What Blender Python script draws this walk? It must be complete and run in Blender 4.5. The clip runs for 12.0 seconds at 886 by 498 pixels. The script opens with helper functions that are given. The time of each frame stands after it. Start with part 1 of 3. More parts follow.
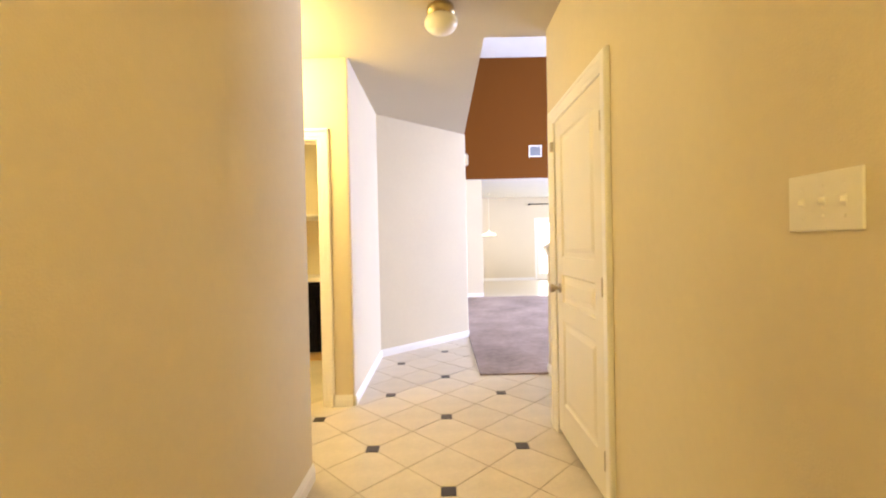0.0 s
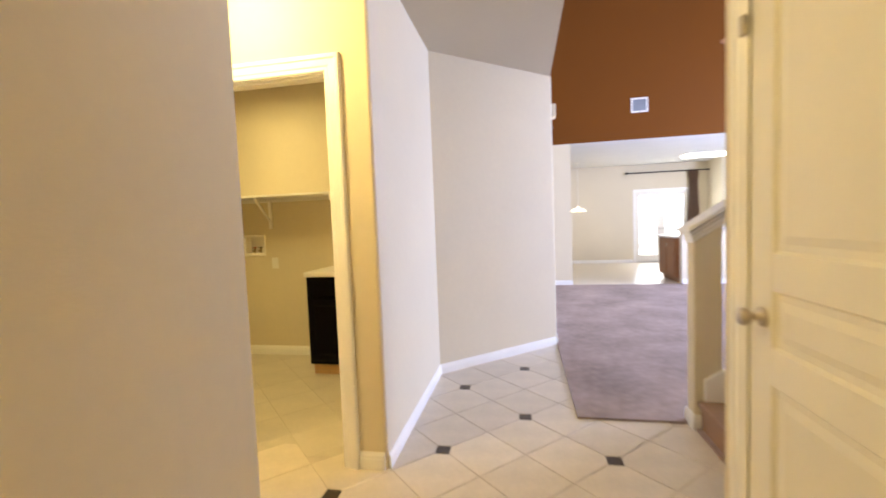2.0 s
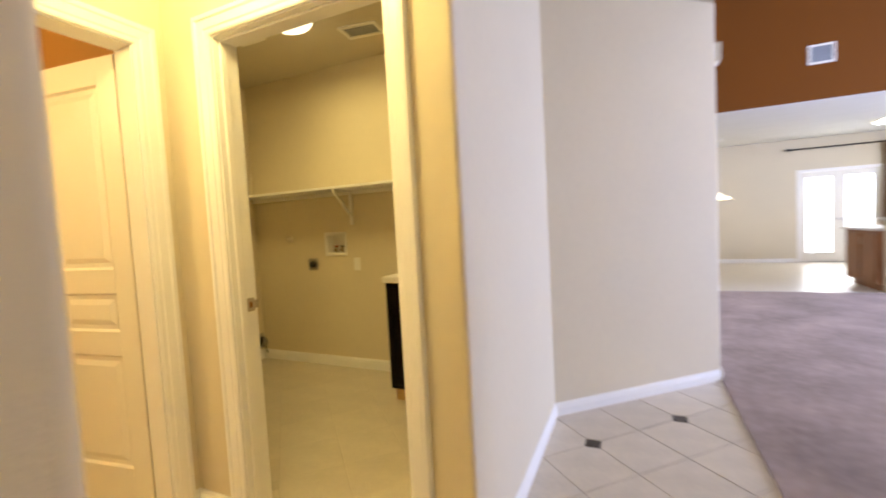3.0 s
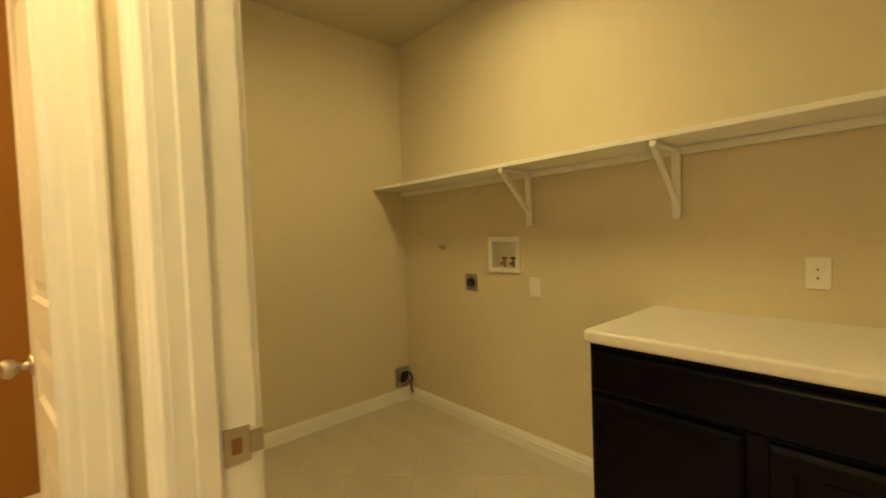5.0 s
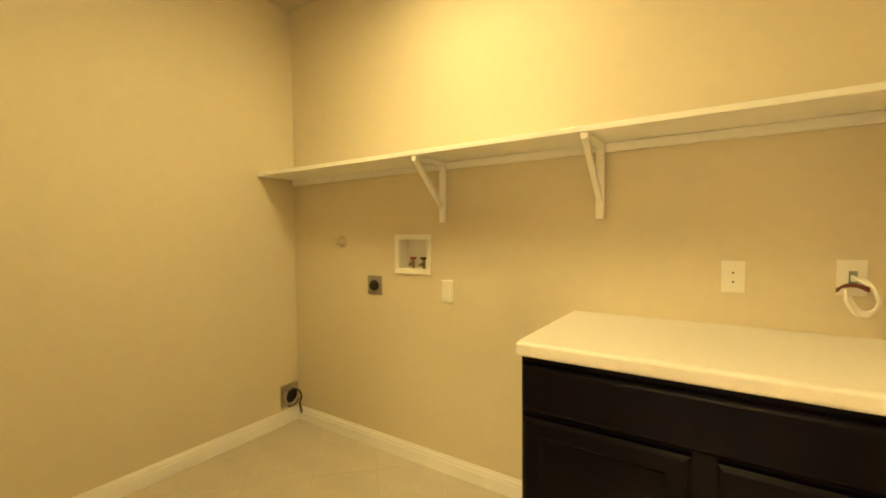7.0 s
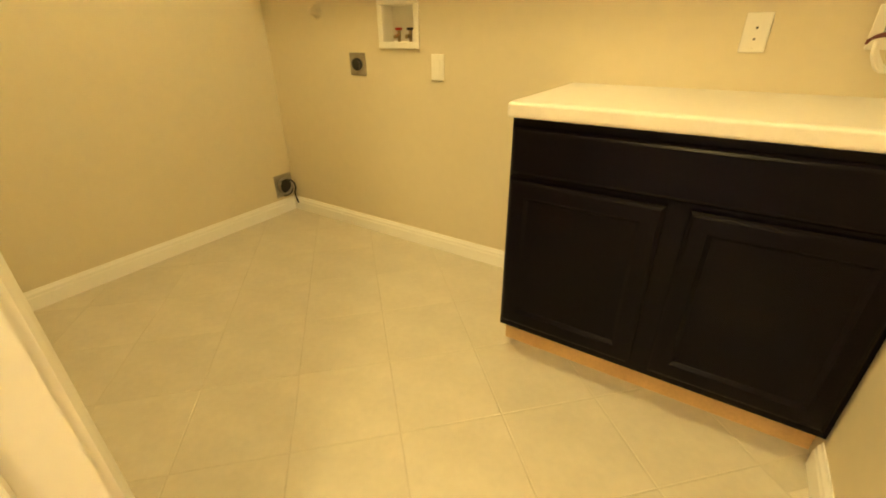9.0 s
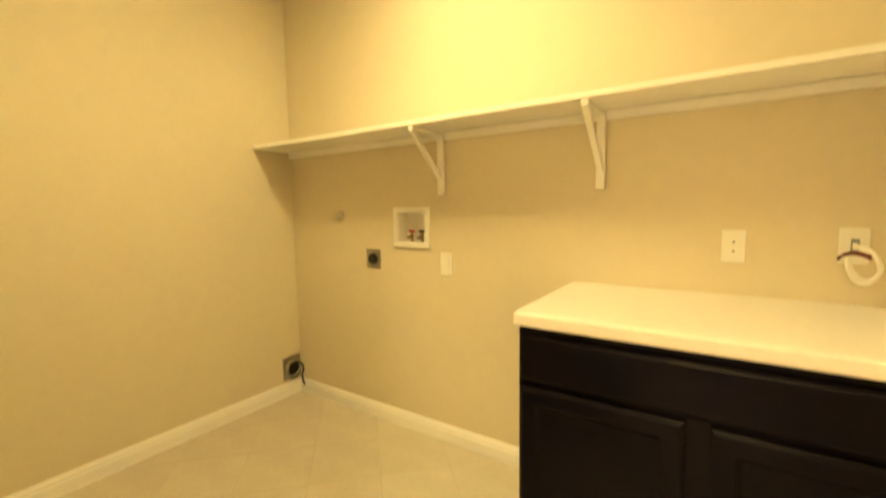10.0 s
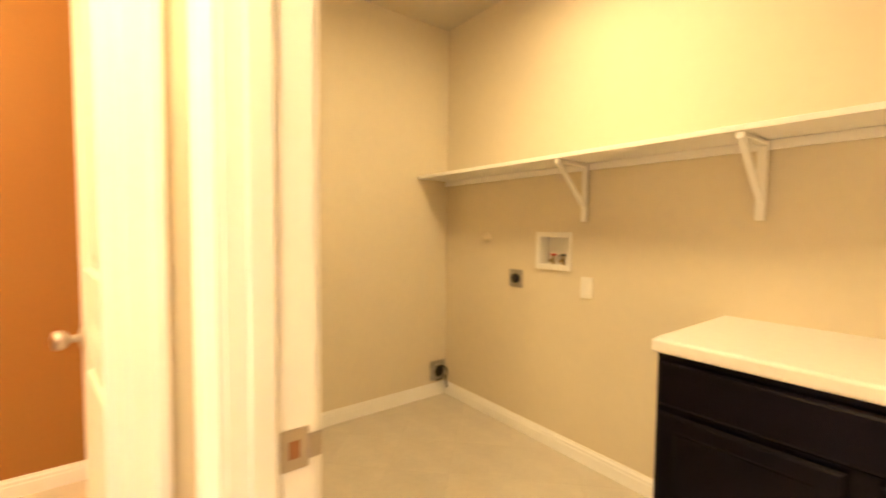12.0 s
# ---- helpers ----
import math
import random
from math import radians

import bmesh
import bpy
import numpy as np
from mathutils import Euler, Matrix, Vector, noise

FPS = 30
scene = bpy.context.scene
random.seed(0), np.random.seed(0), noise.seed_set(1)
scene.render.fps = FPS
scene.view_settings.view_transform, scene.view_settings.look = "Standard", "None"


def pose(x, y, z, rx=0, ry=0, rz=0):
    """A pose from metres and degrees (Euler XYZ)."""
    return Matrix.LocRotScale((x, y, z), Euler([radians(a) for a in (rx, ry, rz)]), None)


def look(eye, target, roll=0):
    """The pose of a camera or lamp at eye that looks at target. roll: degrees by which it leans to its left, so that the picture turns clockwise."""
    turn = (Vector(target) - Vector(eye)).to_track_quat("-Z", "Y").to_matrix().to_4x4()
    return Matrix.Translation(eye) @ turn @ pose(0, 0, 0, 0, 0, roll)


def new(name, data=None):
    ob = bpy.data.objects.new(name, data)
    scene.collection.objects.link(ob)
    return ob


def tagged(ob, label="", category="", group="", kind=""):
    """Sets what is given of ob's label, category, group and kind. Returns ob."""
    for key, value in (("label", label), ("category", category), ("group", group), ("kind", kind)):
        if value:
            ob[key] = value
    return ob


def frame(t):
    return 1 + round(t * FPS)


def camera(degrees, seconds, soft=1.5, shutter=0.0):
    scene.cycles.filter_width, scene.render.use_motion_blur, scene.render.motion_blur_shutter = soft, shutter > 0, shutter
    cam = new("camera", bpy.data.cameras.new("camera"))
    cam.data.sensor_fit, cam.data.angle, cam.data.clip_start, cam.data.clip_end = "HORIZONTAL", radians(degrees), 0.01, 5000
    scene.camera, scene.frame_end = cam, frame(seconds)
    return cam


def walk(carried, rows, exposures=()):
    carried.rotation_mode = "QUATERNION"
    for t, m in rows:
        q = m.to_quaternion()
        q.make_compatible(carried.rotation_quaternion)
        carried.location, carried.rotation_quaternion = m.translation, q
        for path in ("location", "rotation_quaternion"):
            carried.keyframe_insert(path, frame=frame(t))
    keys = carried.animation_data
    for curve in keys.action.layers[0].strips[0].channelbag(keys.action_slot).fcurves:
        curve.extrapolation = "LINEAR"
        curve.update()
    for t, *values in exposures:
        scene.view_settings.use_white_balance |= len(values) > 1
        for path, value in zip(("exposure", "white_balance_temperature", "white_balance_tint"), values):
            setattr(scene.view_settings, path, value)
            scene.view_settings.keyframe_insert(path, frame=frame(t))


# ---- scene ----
cam = camera(92.9, 12.0, soft=1.8, shutter=0.5)
PATH = [
    (0, (0.31, -0.176, 1.27), (0.316, 1.823, 1.245), -1.2),
    (0.5, (0.324, -0.091, 1.297), (0.257, 1.904, 1.179), -1.0),
    (1, (0.337, 0.251, 1.315), (0.254, 2.247, 1.21), -2.0),
    (1.5, (0.339, 0.636, 1.271), (0.207, 2.625, 1.112), -3.0),
    (2, (0.34, 1.066, 1.296), (-0.037, 3.027, 1.179), -2.2),
    (2.5, (0.236, 1.495, 1.311), (-0.32, 3.414, 1.209), -2.4),
    (3, (0.1, 1.889, 1.267), (-0.733, 3.704, 1.155), -3.1),
    (3.2, (0.061, 2.06, 1.303), (-0.943, 3.787, 1.203), -1.7),
    (4.8, (-0.695, 2.988, 1.299), (-2.189, 4.317, 1.256), -2.2),
    (5, (-0.749, 3.039, 1.287), (-2.243, 4.366, 1.216), -2.1),
    (5.5, (-0.864, 3.135, 1.269), (-2.191, 4.628, 1.184), -1.5),
    (6, (-0.955, 3.184, 1.272), (-2.154, 4.784, 1.215), -1.7),
    (6.5, (-0.995, 3.195, 1.268), (-2.134, 4.837, 1.2), -0.6),
    (7, (-1.007, 3.2, 1.266), (-2.118, 4.861, 1.188), -0.5),
    (7.5, (-1.003, 3.195, 1.257), (-2.115, 4.853, 1.139), -0.6),
    (7.7, (-0.999, 3.205, 1.227), (-2.092, 4.858, 0.959), -0.8),
    (9.3, (-0.999, 3.216, 1.103), (-1.967, 4.698, 0.173), -0.4),
    (9.5, (-0.999, 3.224, 1.141), (-2.04, 4.759, 0.393), -1.3),
    (10, (-1.003, 3.219, 1.249), (-2.116, 4.869, 1.056), -0.9),
    (10.5, (-1.0, 3.207, 1.269), (-2.13, 4.856, 1.201), -0.6),
    (11, (-0.997, 3.189, 1.269), (-2.133, 4.833, 1.178), -0.3),
    (11.5, (-0.954, 3.128, 1.276), (-2.241, 4.656, 1.176), 0.6),
    (12, (-0.883, 3.035, 1.277), (-2.468, 4.251, 1.175), 0.6),
]
EXPOSURES = [(0, 0.46, 6750, 10), (1.0, 0.15, 6500, 10), (1.6, 0.15, 6450, 10), (2.5, -0.1, 6400, 10), (3.2, -0.16, 6400, 10), (4.8, -0.33, 6500, 10), (6.0, 0.22, 6600, 10), (7.0, 0.55, 6500, 10), (7.7, 0.66, 6500, 10), (9.3, 0.76, 6500, 10), (10.5, 0.88, 6500, 10), (11.3, 0.82, 6400, 17), (12, 0.87, 6050, 32)]
walk(cam, [(t, look(eye, target, roll)) for t, eye, target, roll in PATH], EXPOSURES)

# ---- world and light ----
world = bpy.data.worlds.new("world")
scene.world = world
world.use_nodes = True
_wn = world.node_tree.nodes
_sky = _wn.new("ShaderNodeTexSky")
_sky.sky_type, _sky.sun_disc, _sky.sun_elevation, _sky.sun_rotation = "NISHITA", False, radians(50), radians(60)
world.node_tree.links.new(_sky.outputs[0], _wn["Background"].inputs[0])
_wn["Background"].inputs[1].default_value = 0.12


def lamp(name, kind, m, watts, color, size=0.1, size_y=None):
    data = bpy.data.lights.new(name, kind)
    data.energy, data.color = watts, color
    if kind == "AREA":
        data.shape, data.size, data.size_y = "RECTANGLE", size, size_y or size
    else:
        data.shadow_soft_size = size
    ob = new(name, data)
    ob.matrix_world = m
    return ob


WARM = (1.0, 0.775, 0.31)
COOL = (0.58, 0.67, 1.05)
lamp("entry_bulb", "POINT", pose(0.335, -0.9, 2.45), 33, WARM, 0.08)
lamp("alcove_bulb", "POINT", pose(-1.05, 2.62, 2.45), 50, WARM, 0.08)
lamp("laundry_bulb", "POINT", pose(-2.005, 4.17, 2.48), 0.9, (1.0, 0.765, 0.30), 0.12)
lamp("laundry_bowl", "AREA", pose(-2.005, 4.17, 2.63), 18.5, (1.0, 0.765, 0.30), 0.32)
lamp("bath_bulb", "POINT", pose(-2.9, 1.6, 2.3), 85, (1.0, 0.74, 0.30), 0.10)
lamp("nook_bulb", "POINT", pose(1.75, 12.5, 1.45), 9, WARM, 0.08)
lamp("kitchen_tube", "AREA", pose(4.7, 12.1, 2.66), 11, (1, 0.97, 0.88), 1.2, 0.3)
lamp("living_window_light", "AREA", pose(6.95, 7.2, 1.7, 0, 90, 0), 720, COOL, 2.0, 3.4)
lamp("fan_bulb", "POINT", pose(3.23, 6.3, 2.95), 9, WARM, 0.08)
lamp("french_door_light", "AREA", pose(4.14, 13.72, 1.1, -90, 0, 0), 32, (0.95, 0.98, 1.0), 1.2, 1.8)


# ---- materials ----
def material(name, color, rough=0.6, metal=0.0, vary=0.08, scale=3.0, grain=60.0, bump=0.15, bump_scale=120.0, emit=0.0, island=False, obj_random=0.0, spec=0.5):
    m = bpy.data.materials.new(name)
    m.use_nodes = True
    n, l = m.node_tree.nodes, m.node_tree.links
    b = n["Principled BSDF"]
    b.inputs["Roughness"].default_value, b.inputs["Metallic"].default_value = rough, metal
    b.inputs["Specular IOR Level"].default_value = spec
    co = n.new("ShaderNodeTexCoord")
    big, fine, relief = n.new("ShaderNodeTexNoise"), n.new("ShaderNodeTexNoise"), n.new("ShaderNodeTexNoise")
    for t, s, d in ((big, scale, 4), (fine, grain, 3), (relief, bump_scale, 4)):
        t.inputs["Scale"].default_value, t.inputs["Detail"].default_value = s, d
        l.new(co.outputs["Object"], t.inputs["Vector"])
    mix = n.new("ShaderNodeMath")
    mix.operation = "MULTIPLY_ADD"
    mix.inputs[1].default_value = 0.45
    l.new(fine.outputs["Fac"], mix.inputs[0])
    l.new(big.outputs["Fac"], mix.inputs[2])
    hsv = n.new("ShaderNodeHueSaturation")
    hsv.inputs["Color"].default_value = (*color, 1)
    rng = n.new("ShaderNodeMapRange")
    rng.inputs[1].default_value, rng.inputs[2].default_value = 0.45, 1.0
    rng.inputs[3].default_value, rng.inputs[4].default_value = 1 - vary, 1 + vary
    l.new(mix.outputs[0], rng.inputs[0])
    value = rng.outputs[0]
    if obj_random:
        info = n.new("ShaderNodeObjectInfo")
        r2 = n.new("ShaderNodeMapRange")
        r2.inputs[3].default_value, r2.inputs[4].default_value = 1 - obj_random, 1 + obj_random
        l.new(info.outputs["Random"], r2.inputs[0])
        mul = n.new("ShaderNodeMath")
        mul.operation = "MULTIPLY"
        l.new(value, mul.inputs[0])
        l.new(r2.outputs[0], mul.inputs[1])
        value = mul.outputs[0]
    l.new(value, hsv.inputs["Value"])
    l.new(hsv.outputs[0], b.inputs["Base Color"])
    rr = n.new("ShaderNodeMapRange")
    rr.inputs[3].default_value, rr.inputs[4].default_value = max(0.02, rough - 0.08), min(1, rough + 0.08)
    l.new(big.outputs["Fac"], rr.inputs[0])
    l.new(rr.outputs[0], b.inputs["Roughness"])
    if bump:
        bp = n.new("ShaderNodeBump")
        bp.inputs["Strength"].default_value, bp.inputs["Distance"].default_value = bump, 0.002
        l.new(relief.outputs["Fac"], bp.inputs["Height"])
        l.new(bp.outputs[0], b.inputs["Normal"])
    if emit:
        b.inputs["Emission Color"].default_value = (*color, 1)
        b.inputs["Emission Strength"].default_value = emit
    return m


PAINT = material("beige_wall_paint", (0.69, 0.61, 0.45), 0.75, vary=0.035, scale=1.2, grain=25, bump=0.35, bump_scale=140)
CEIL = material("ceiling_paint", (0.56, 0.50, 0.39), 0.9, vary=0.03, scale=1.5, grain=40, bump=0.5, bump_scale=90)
WHITE_CEIL = material("white_ceiling_paint", (0.70, 0.69, 0.66), 0.9, vary=0.03, bump=0.4, bump_scale=90)
TERRA = material("terracotta_paint", (0.155, 0.049, 0.0035), 0.8, spec=0.2, vary=0.05, scale=0.8, bump=0.3, bump_scale=140)
ORANGE = material("burnt_orange_paint", (0.33, 0.15, 0.020), 0.65, vary=0.06, scale=1.0, bump=0.3, bump_scale=140)
TRIM = material("cream_trim_gloss", (0.88, 0.86, 0.82), 0.35, vary=0.025, scale=4, bump=0.08, bump_scale=60)
DOORP = material("door_white_paint", (0.82, 0.78, 0.68), 0.38, vary=0.025, scale=2.5, bump=0.12, bump_scale=200)
TILE = material("cream_ceramic_tile", (0.66, 0.585, 0.48), 0.32, vary=0.09, scale=7, grain=45, bump=0.10, bump_scale=35, obj_random=0.05)
TILE2 = material("grey_beige_laundry_tile", (0.585, 0.525, 0.42), 0.42, vary=0.08, scale=6, grain=40, bump=0.10, bump_scale=35, obj_random=0.03)
INSERT = material("dark_brown_insert", (0.045, 0.03, 0.022), 0.35, vary=0.3, scale=30, bump=0.1)
GROUT = material("grout", (0.54, 0.47, 0.39), 0.9, vary=0.15, scale=8, bump=0.3)
CARPET = material("mauve_beige_carpet", (0.33, 0.25, 0.225), 0.98, vary=0.34, scale=1.7, grain=14, bump=0.9, bump_scale=420)
# beige stair carpet, with its warm shade put into the brown base colour
STAIRCARP = material("shaded_stair_carpet", (0.30, 0.19, 0.13), 0.98, vary=0.2, scale=3, grain=180, bump=0.9, bump_scale=420)
ESPRESSO = material("espresso_cabinet_paint", (0.0022, 0.0014, 0.0036), 0.24, vary=0.25, scale=5, grain=70, bump=0.10, bump_scale=80, spec=0.11)
RAWWOOD = material("raw_toe_kick_wood", (0.60, 0.39, 0.18), 0.6, vary=0.2, scale=6, grain=90, bump=0.2)
LAMINATE = material("ivory_laminate", (0.76, 0.72, 0.67), 0.33, vary=0.05, scale=40, grain=220, bump=0.05)
PLASTIC = material("white_plastic", (0.84, 0.81, 0.74), 0.35, vary=0.02, bump=0.02)
NICKEL = material("brushed_nickel", (0.50, 0.45, 0.38), 0.32, 1.0, vary=0.1, scale=20, bump=0.05)
STEEL = material("galvanised_steel", (0.42, 0.40, 0.37), 0.4, 1.0, vary=0.2, scale=25, bump=0.1)
BRONZE = material("aged_brass", (0.45, 0.36, 0.2), 0.35, 1.0, vary=0.1, bump=0.05)
BLACK = material("black_plastic", (0.012, 0.012, 0.012), 0.4, vary=0.2, bump=0.05)
RED = material("red_valve_handle", (0.45, 0.03, 0.02), 0.4, bump=0.02)
REDWIRE = material("red_brown_wire", (0.13, 0.025, 0.015), 0.5, bump=0.02)
KWOOD = material("warm_oak_cabinet", (0.28, 0.12, 0.045), 0.45, vary=0.2, scale=4, grain=50, bump=0.1)
CURTAIN = material("brown_curtain", (0.32, 0.20, 0.125), 0.9, vary=0.15, bump=0.3, bump_scale=300)
IRON = material("dark_iron", (0.02, 0.016, 0.014), 0.45, 0.6, bump=0.05)
STONE = material("grey_countertop", (0.42, 0.38, 0.34), 0.3, vary=0.2, scale=25)
GLOBE = material("opal_glass_globe", (0.90, 0.88, 0.80), 0.25, vary=0.01, bump=0)
LIT = material("lit_diffuser", (1.0, 0.88, 0.62), 0.3, vary=0.01, bump=0, emit=3.0)
TUBE = material("lit_tube_diffuser", (1.0, 0.98, 0.92), 0.3, vary=0.01, bump=0, emit=5.0)
DARK = material("dark_void", (0.01, 0.01, 0.01), 0.9, bump=0)
DAY = material("bright_outdoors", (0.95, 0.97, 1.0), 1, vary=0.01, bump=0, emit=6.0)
VENTGREY = material("vent_grey", (0.25, 0.27, 0.30), 0.5, vary=0.1, bump=0.02)
GLASS = bpy.data.materials.new("clear_glass")
GLASS.use_nodes = True
_g = GLASS.node_tree.nodes["Principled BSDF"]
_g.inputs["Transmission Weight"].default_value, _g.inputs["Roughness"].default_value, _g.inputs["IOR"].default_value = 1.0, 0.02, 1.45


# ---- mesh tools ----
def finish(name, bm, mat, parent=None, label="", smooth=False):
    bmesh.ops.recalc_face_normals(bm, faces=bm.faces)
    if smooth:
        for f in bm.faces:
            f.smooth = True
    me = bpy.data.meshes.new(name)
    bm.to_mesh(me)
    bm.free()
    me.materials.append(mat)
    ob = new(name, me)
    if parent:
        ob.parent = parent
    if label:
        tagged(ob, label)
    return ob


def part(name, bm, mat, parent, label="", smooth=False):
    return finish(name, bm, mat, parent, label, smooth)


def thing(name, label, category, group=""):
    return tagged(new(name), label, category, group)


def box(x0, y0, z0, x1, y1, z1, bevel=0.0, seg=2, bm=None):
    b = bmesh.new()
    bmesh.ops.create_cube(b, size=1, matrix=Matrix.Translation(((x0 + x1) / 2, (y0 + y1) / 2, (z0 + z1) / 2)) @ Matrix.Diagonal((abs(x1 - x0), abs(y1 - y0), abs(z1 - z0), 1)))
    if bevel:
        bmesh.ops.bevel(b, geom=b.edges[:], offset=bevel, segments=seg, affect="EDGES", profile=0.5)
    return merge(bm, b)


def merge(bm, b):
    if bm is None:
        return b
    me = bpy.data.meshes.new("tmp")
    b.to_mesh(me)
    b.free()
    bm.from_mesh(me)
    bpy.data.meshes.remove(me)
    return bm


def prism(pts, z0, z1, rounds=None, bm=None):
    """An upright prism over a plan outline; rounds: corner index to bullnose radius."""
    b = bmesh.new()
    vs = [b.verts.new((x, y, z0)) for x, y in pts]
    f = b.faces.new(vs)
    top = bmesh.ops.extrude_face_region(b, geom=[f])
    bmesh.ops.translate(b, vec=(0, 0, z1 - z0), verts=[v for v in top["geom"] if isinstance(v, bmesh.types.BMVert)])
    if rounds:
        for i, r in rounds.items():
            x, y = pts[i]
            es = [e for e in b.edges if all(abs(v.co.x - x) < 1e-5 and abs(v.co.y - y) < 1e-5 for v in e.verts)]
            bmesh.ops.bevel(b, geom=es, offset=r, segments=6, affect="EDGES", profile=0.5)
    bmesh.ops.triangulate(b, faces=[f for f in b.faces if len(f.verts) > 4])
    return merge(bm, b)


def extrude_profile(profile, p, q, side, up=(0, 0, 1), bm=None):
    """Sweeps a profile of (out, up) points straight from p to q; side is the outward direction."""
    b = bmesh.new()
    p, q, s, u = Vector(p), Vector(q), Vector(side), Vector(up)
    a = [b.verts.new(p + s * o + u * h) for o, h in profile]
    c = [b.verts.new(q + s * o + u * h) for o, h in profile]
    n = len(profile)
    for i in range(n):
        b.faces.new((a[i], a[(i + 1) % n], c[(i + 1) % n], c[i]))
    b.faces.new(a)
    b.faces.new(c[::-1])
    return merge(bm, b)


def rod(p, q, r, seg=12, r2=None, bm=None):
    b = bmesh.new()
    p, q = Vector(p), Vector(q)
    d = q - p
    m = Matrix.Translation((p + q) / 2) @ d.to_track_quat("Z", "Y").to_matrix().to_4x4()
    bmesh.ops.create_cone(b, cap_ends=True, segments=seg, radius1=r, radius2=r if r2 is None else r2, depth=d.length, matrix=m)
    return merge(bm, b)


def lathe(profile, m, seg=24, bm=None):
    """Turns a profile of (radius, height) round the pose's z."""
    b = bmesh.new()
    rings = []
    for r, h in profile:
        rings.append([b.verts.new(m @ Vector((r * math.cos(2 * math.pi * k / seg), r * math.sin(2 * math.pi * k / seg), h))) for k in range(seg)])
    for a, c in zip(rings, rings[1:]):
        for k in range(seg):
            b.faces.new((a[k], a[(k + 1) % seg], c[(k + 1) % seg], c[k]))
    for ring, flip in ((rings[0], True), (rings[-1], False)):
        b.faces.new(ring[::-1] if flip else ring)
    return merge(bm, b)


def tube(points, r, mat, name, parent, label="", res=3):
    cu = bpy.data.curves.new(name, "CURVE")
    cu.dimensions, cu.bevel_depth, cu.bevel_resolution, cu.resolution_u = "3D", r, res, 6
    sp = cu.splines.new("BEZIER")
    sp.bezier_points.add(len(points) - 1)
    for bp, c in zip(sp.bezier_points, points):
        bp.co, bp.handle_left_type, bp.handle_right_type = c, "AUTO", "AUTO"
    tmp = bpy.data.objects.new("tmp", cu)
    me = bpy.data.meshes.new_from_object(tmp)
    bpy.data.objects.remove(tmp)
    me.name = name
    me.materials.clear()
    me.materials.append(mat)
    for f in me.polygons:
        f.use_smooth = True
    ob = new(name, me)
    ob.parent = parent
    if label:
        tagged(ob, label)
    return ob


def structure(name, bm, mat, label, smooth=False):
    return tagged(finish(name, bm, mat, smooth=smooth), label, name.split("_")[0], kind="structure")


# ---- walls, ceilings ----
H = 2.743
HL = 2.735
XB, YL0, YL1 = -1.80, 3.14, 3.255
JL, JR = -1.473, -0.65
BACK = 5.016
LEFT = -3.423
FAR = 9.6
TOP = 5.54

structure("wall_hall_left", prism([(-0.415, -1.6), (-0.415, 2.12), (XB, 2.12), (XB, 2.0), (-0.535, 2.0), (-0.535, -1.6)], 0, H, {1: 0.03}), PAINT, "beige painted hall wall with a rounded corner")
_b = box(1.07, -1.6, 0, 1.19, 1.775, H)
box(1.07, 1.775, 2.055, 1.19, 2.615, H, bm=_b)
prism([(1.07, 2.615), (1.19, 2.615), (1.19, 2.80), (1.07, 2.80)], 0, H, {3: 0.02}, bm=_b)
structure("wall_hall_right", _b, PAINT, "beige painted hall wall with a closet door")
structure("wall_hall_end", box(-0.535, -1.72, 0, 1.19, -1.6, H), PAINT, "plain beige wall closing the hall")
_b = box(1.19, -0.2, 0, 2.4, -0.1, H)
box(2.4, -0.2, 0, 2.5, 2.683, H, bm=_b)
structure("wall_closet", _b, PAINT, "plain beige closet wall")
_b = box(XB - 0.115, 2.0, 0, XB, 2.245, H)
box(XB - 0.115, 2.245, 2.105, XB, 3.022, H, bm=_b)
box(XB - 0.115, 3.022, 0, XB, YL0, H, bm=_b)
structure("wall_bath_door", _b, PAINT, "beige painted wall with the bathroom doorway")
_b = box(LEFT - 0.4, YL0, 0, JL - 0.02, YL1, H)
box(JL - 0.02, YL0, 2.115, JR + 0.02, YL1, H, bm=_b)
structure("wall_laundry_door", _b, PAINT, "beige painted wall with the laundry doorway")
structure("wall_laundry_fill", box(-0.55, 4.66, 0, -0.53, BACK + 0.1, H), PAINT, "beige painted laundry side wall")
structure("wall_foyer", prism([(JR + 0.02, YL0), (-0.40, YL0), (-0.40, 4.585), (0.655, 5.55), (0.655, FAR), (0.535, FAR), (0.535, 5.605), (-0.55, 4.655), (-0.55, YL1), (JR + 0.02, YL1)], 0, H, {1: 0.02, 3: 0.02}), PAINT, "beige painted foyer wall turning at an angle")
_b = box(LEFT - 0.115, BACK, 0, -2.515, BACK + 0.1, H)
box(-2.317, BACK, 0, -0.555, BACK + 0.1, H, bm=_b)
box(-2.515, BACK, 0, -2.317, BACK + 0.1, 1.064, bm=_b)
box(-2.515, BACK, 1.234, -2.317, BACK + 0.1, H, bm=_b)
structure("wall_laundry_back", _b, PAINT, "beige painted laundry back wall")
structure("wall_laundry_left", box(LEFT - 0.115, YL1, 0, LEFT, BACK, H), PAINT, "beige painted laundry side wall")
structure("wall_bath_north", box(-3.7, YL0 - 0.014, 0, XB - 0.12, YL0 - 0.002, H), ORANGE, "burnt orange painted bathroom wall")
structure("wall_bath_west", box(-3.72, 0.2, 0, -3.6, YL0 - 0.016, H), ORANGE, "burnt orange painted bathroom wall")
structure("wall_bath_south", box(-3.72, 0.08, 0, -0.54, 0.2, H), ORANGE, "burnt orange painted bathroom wall")
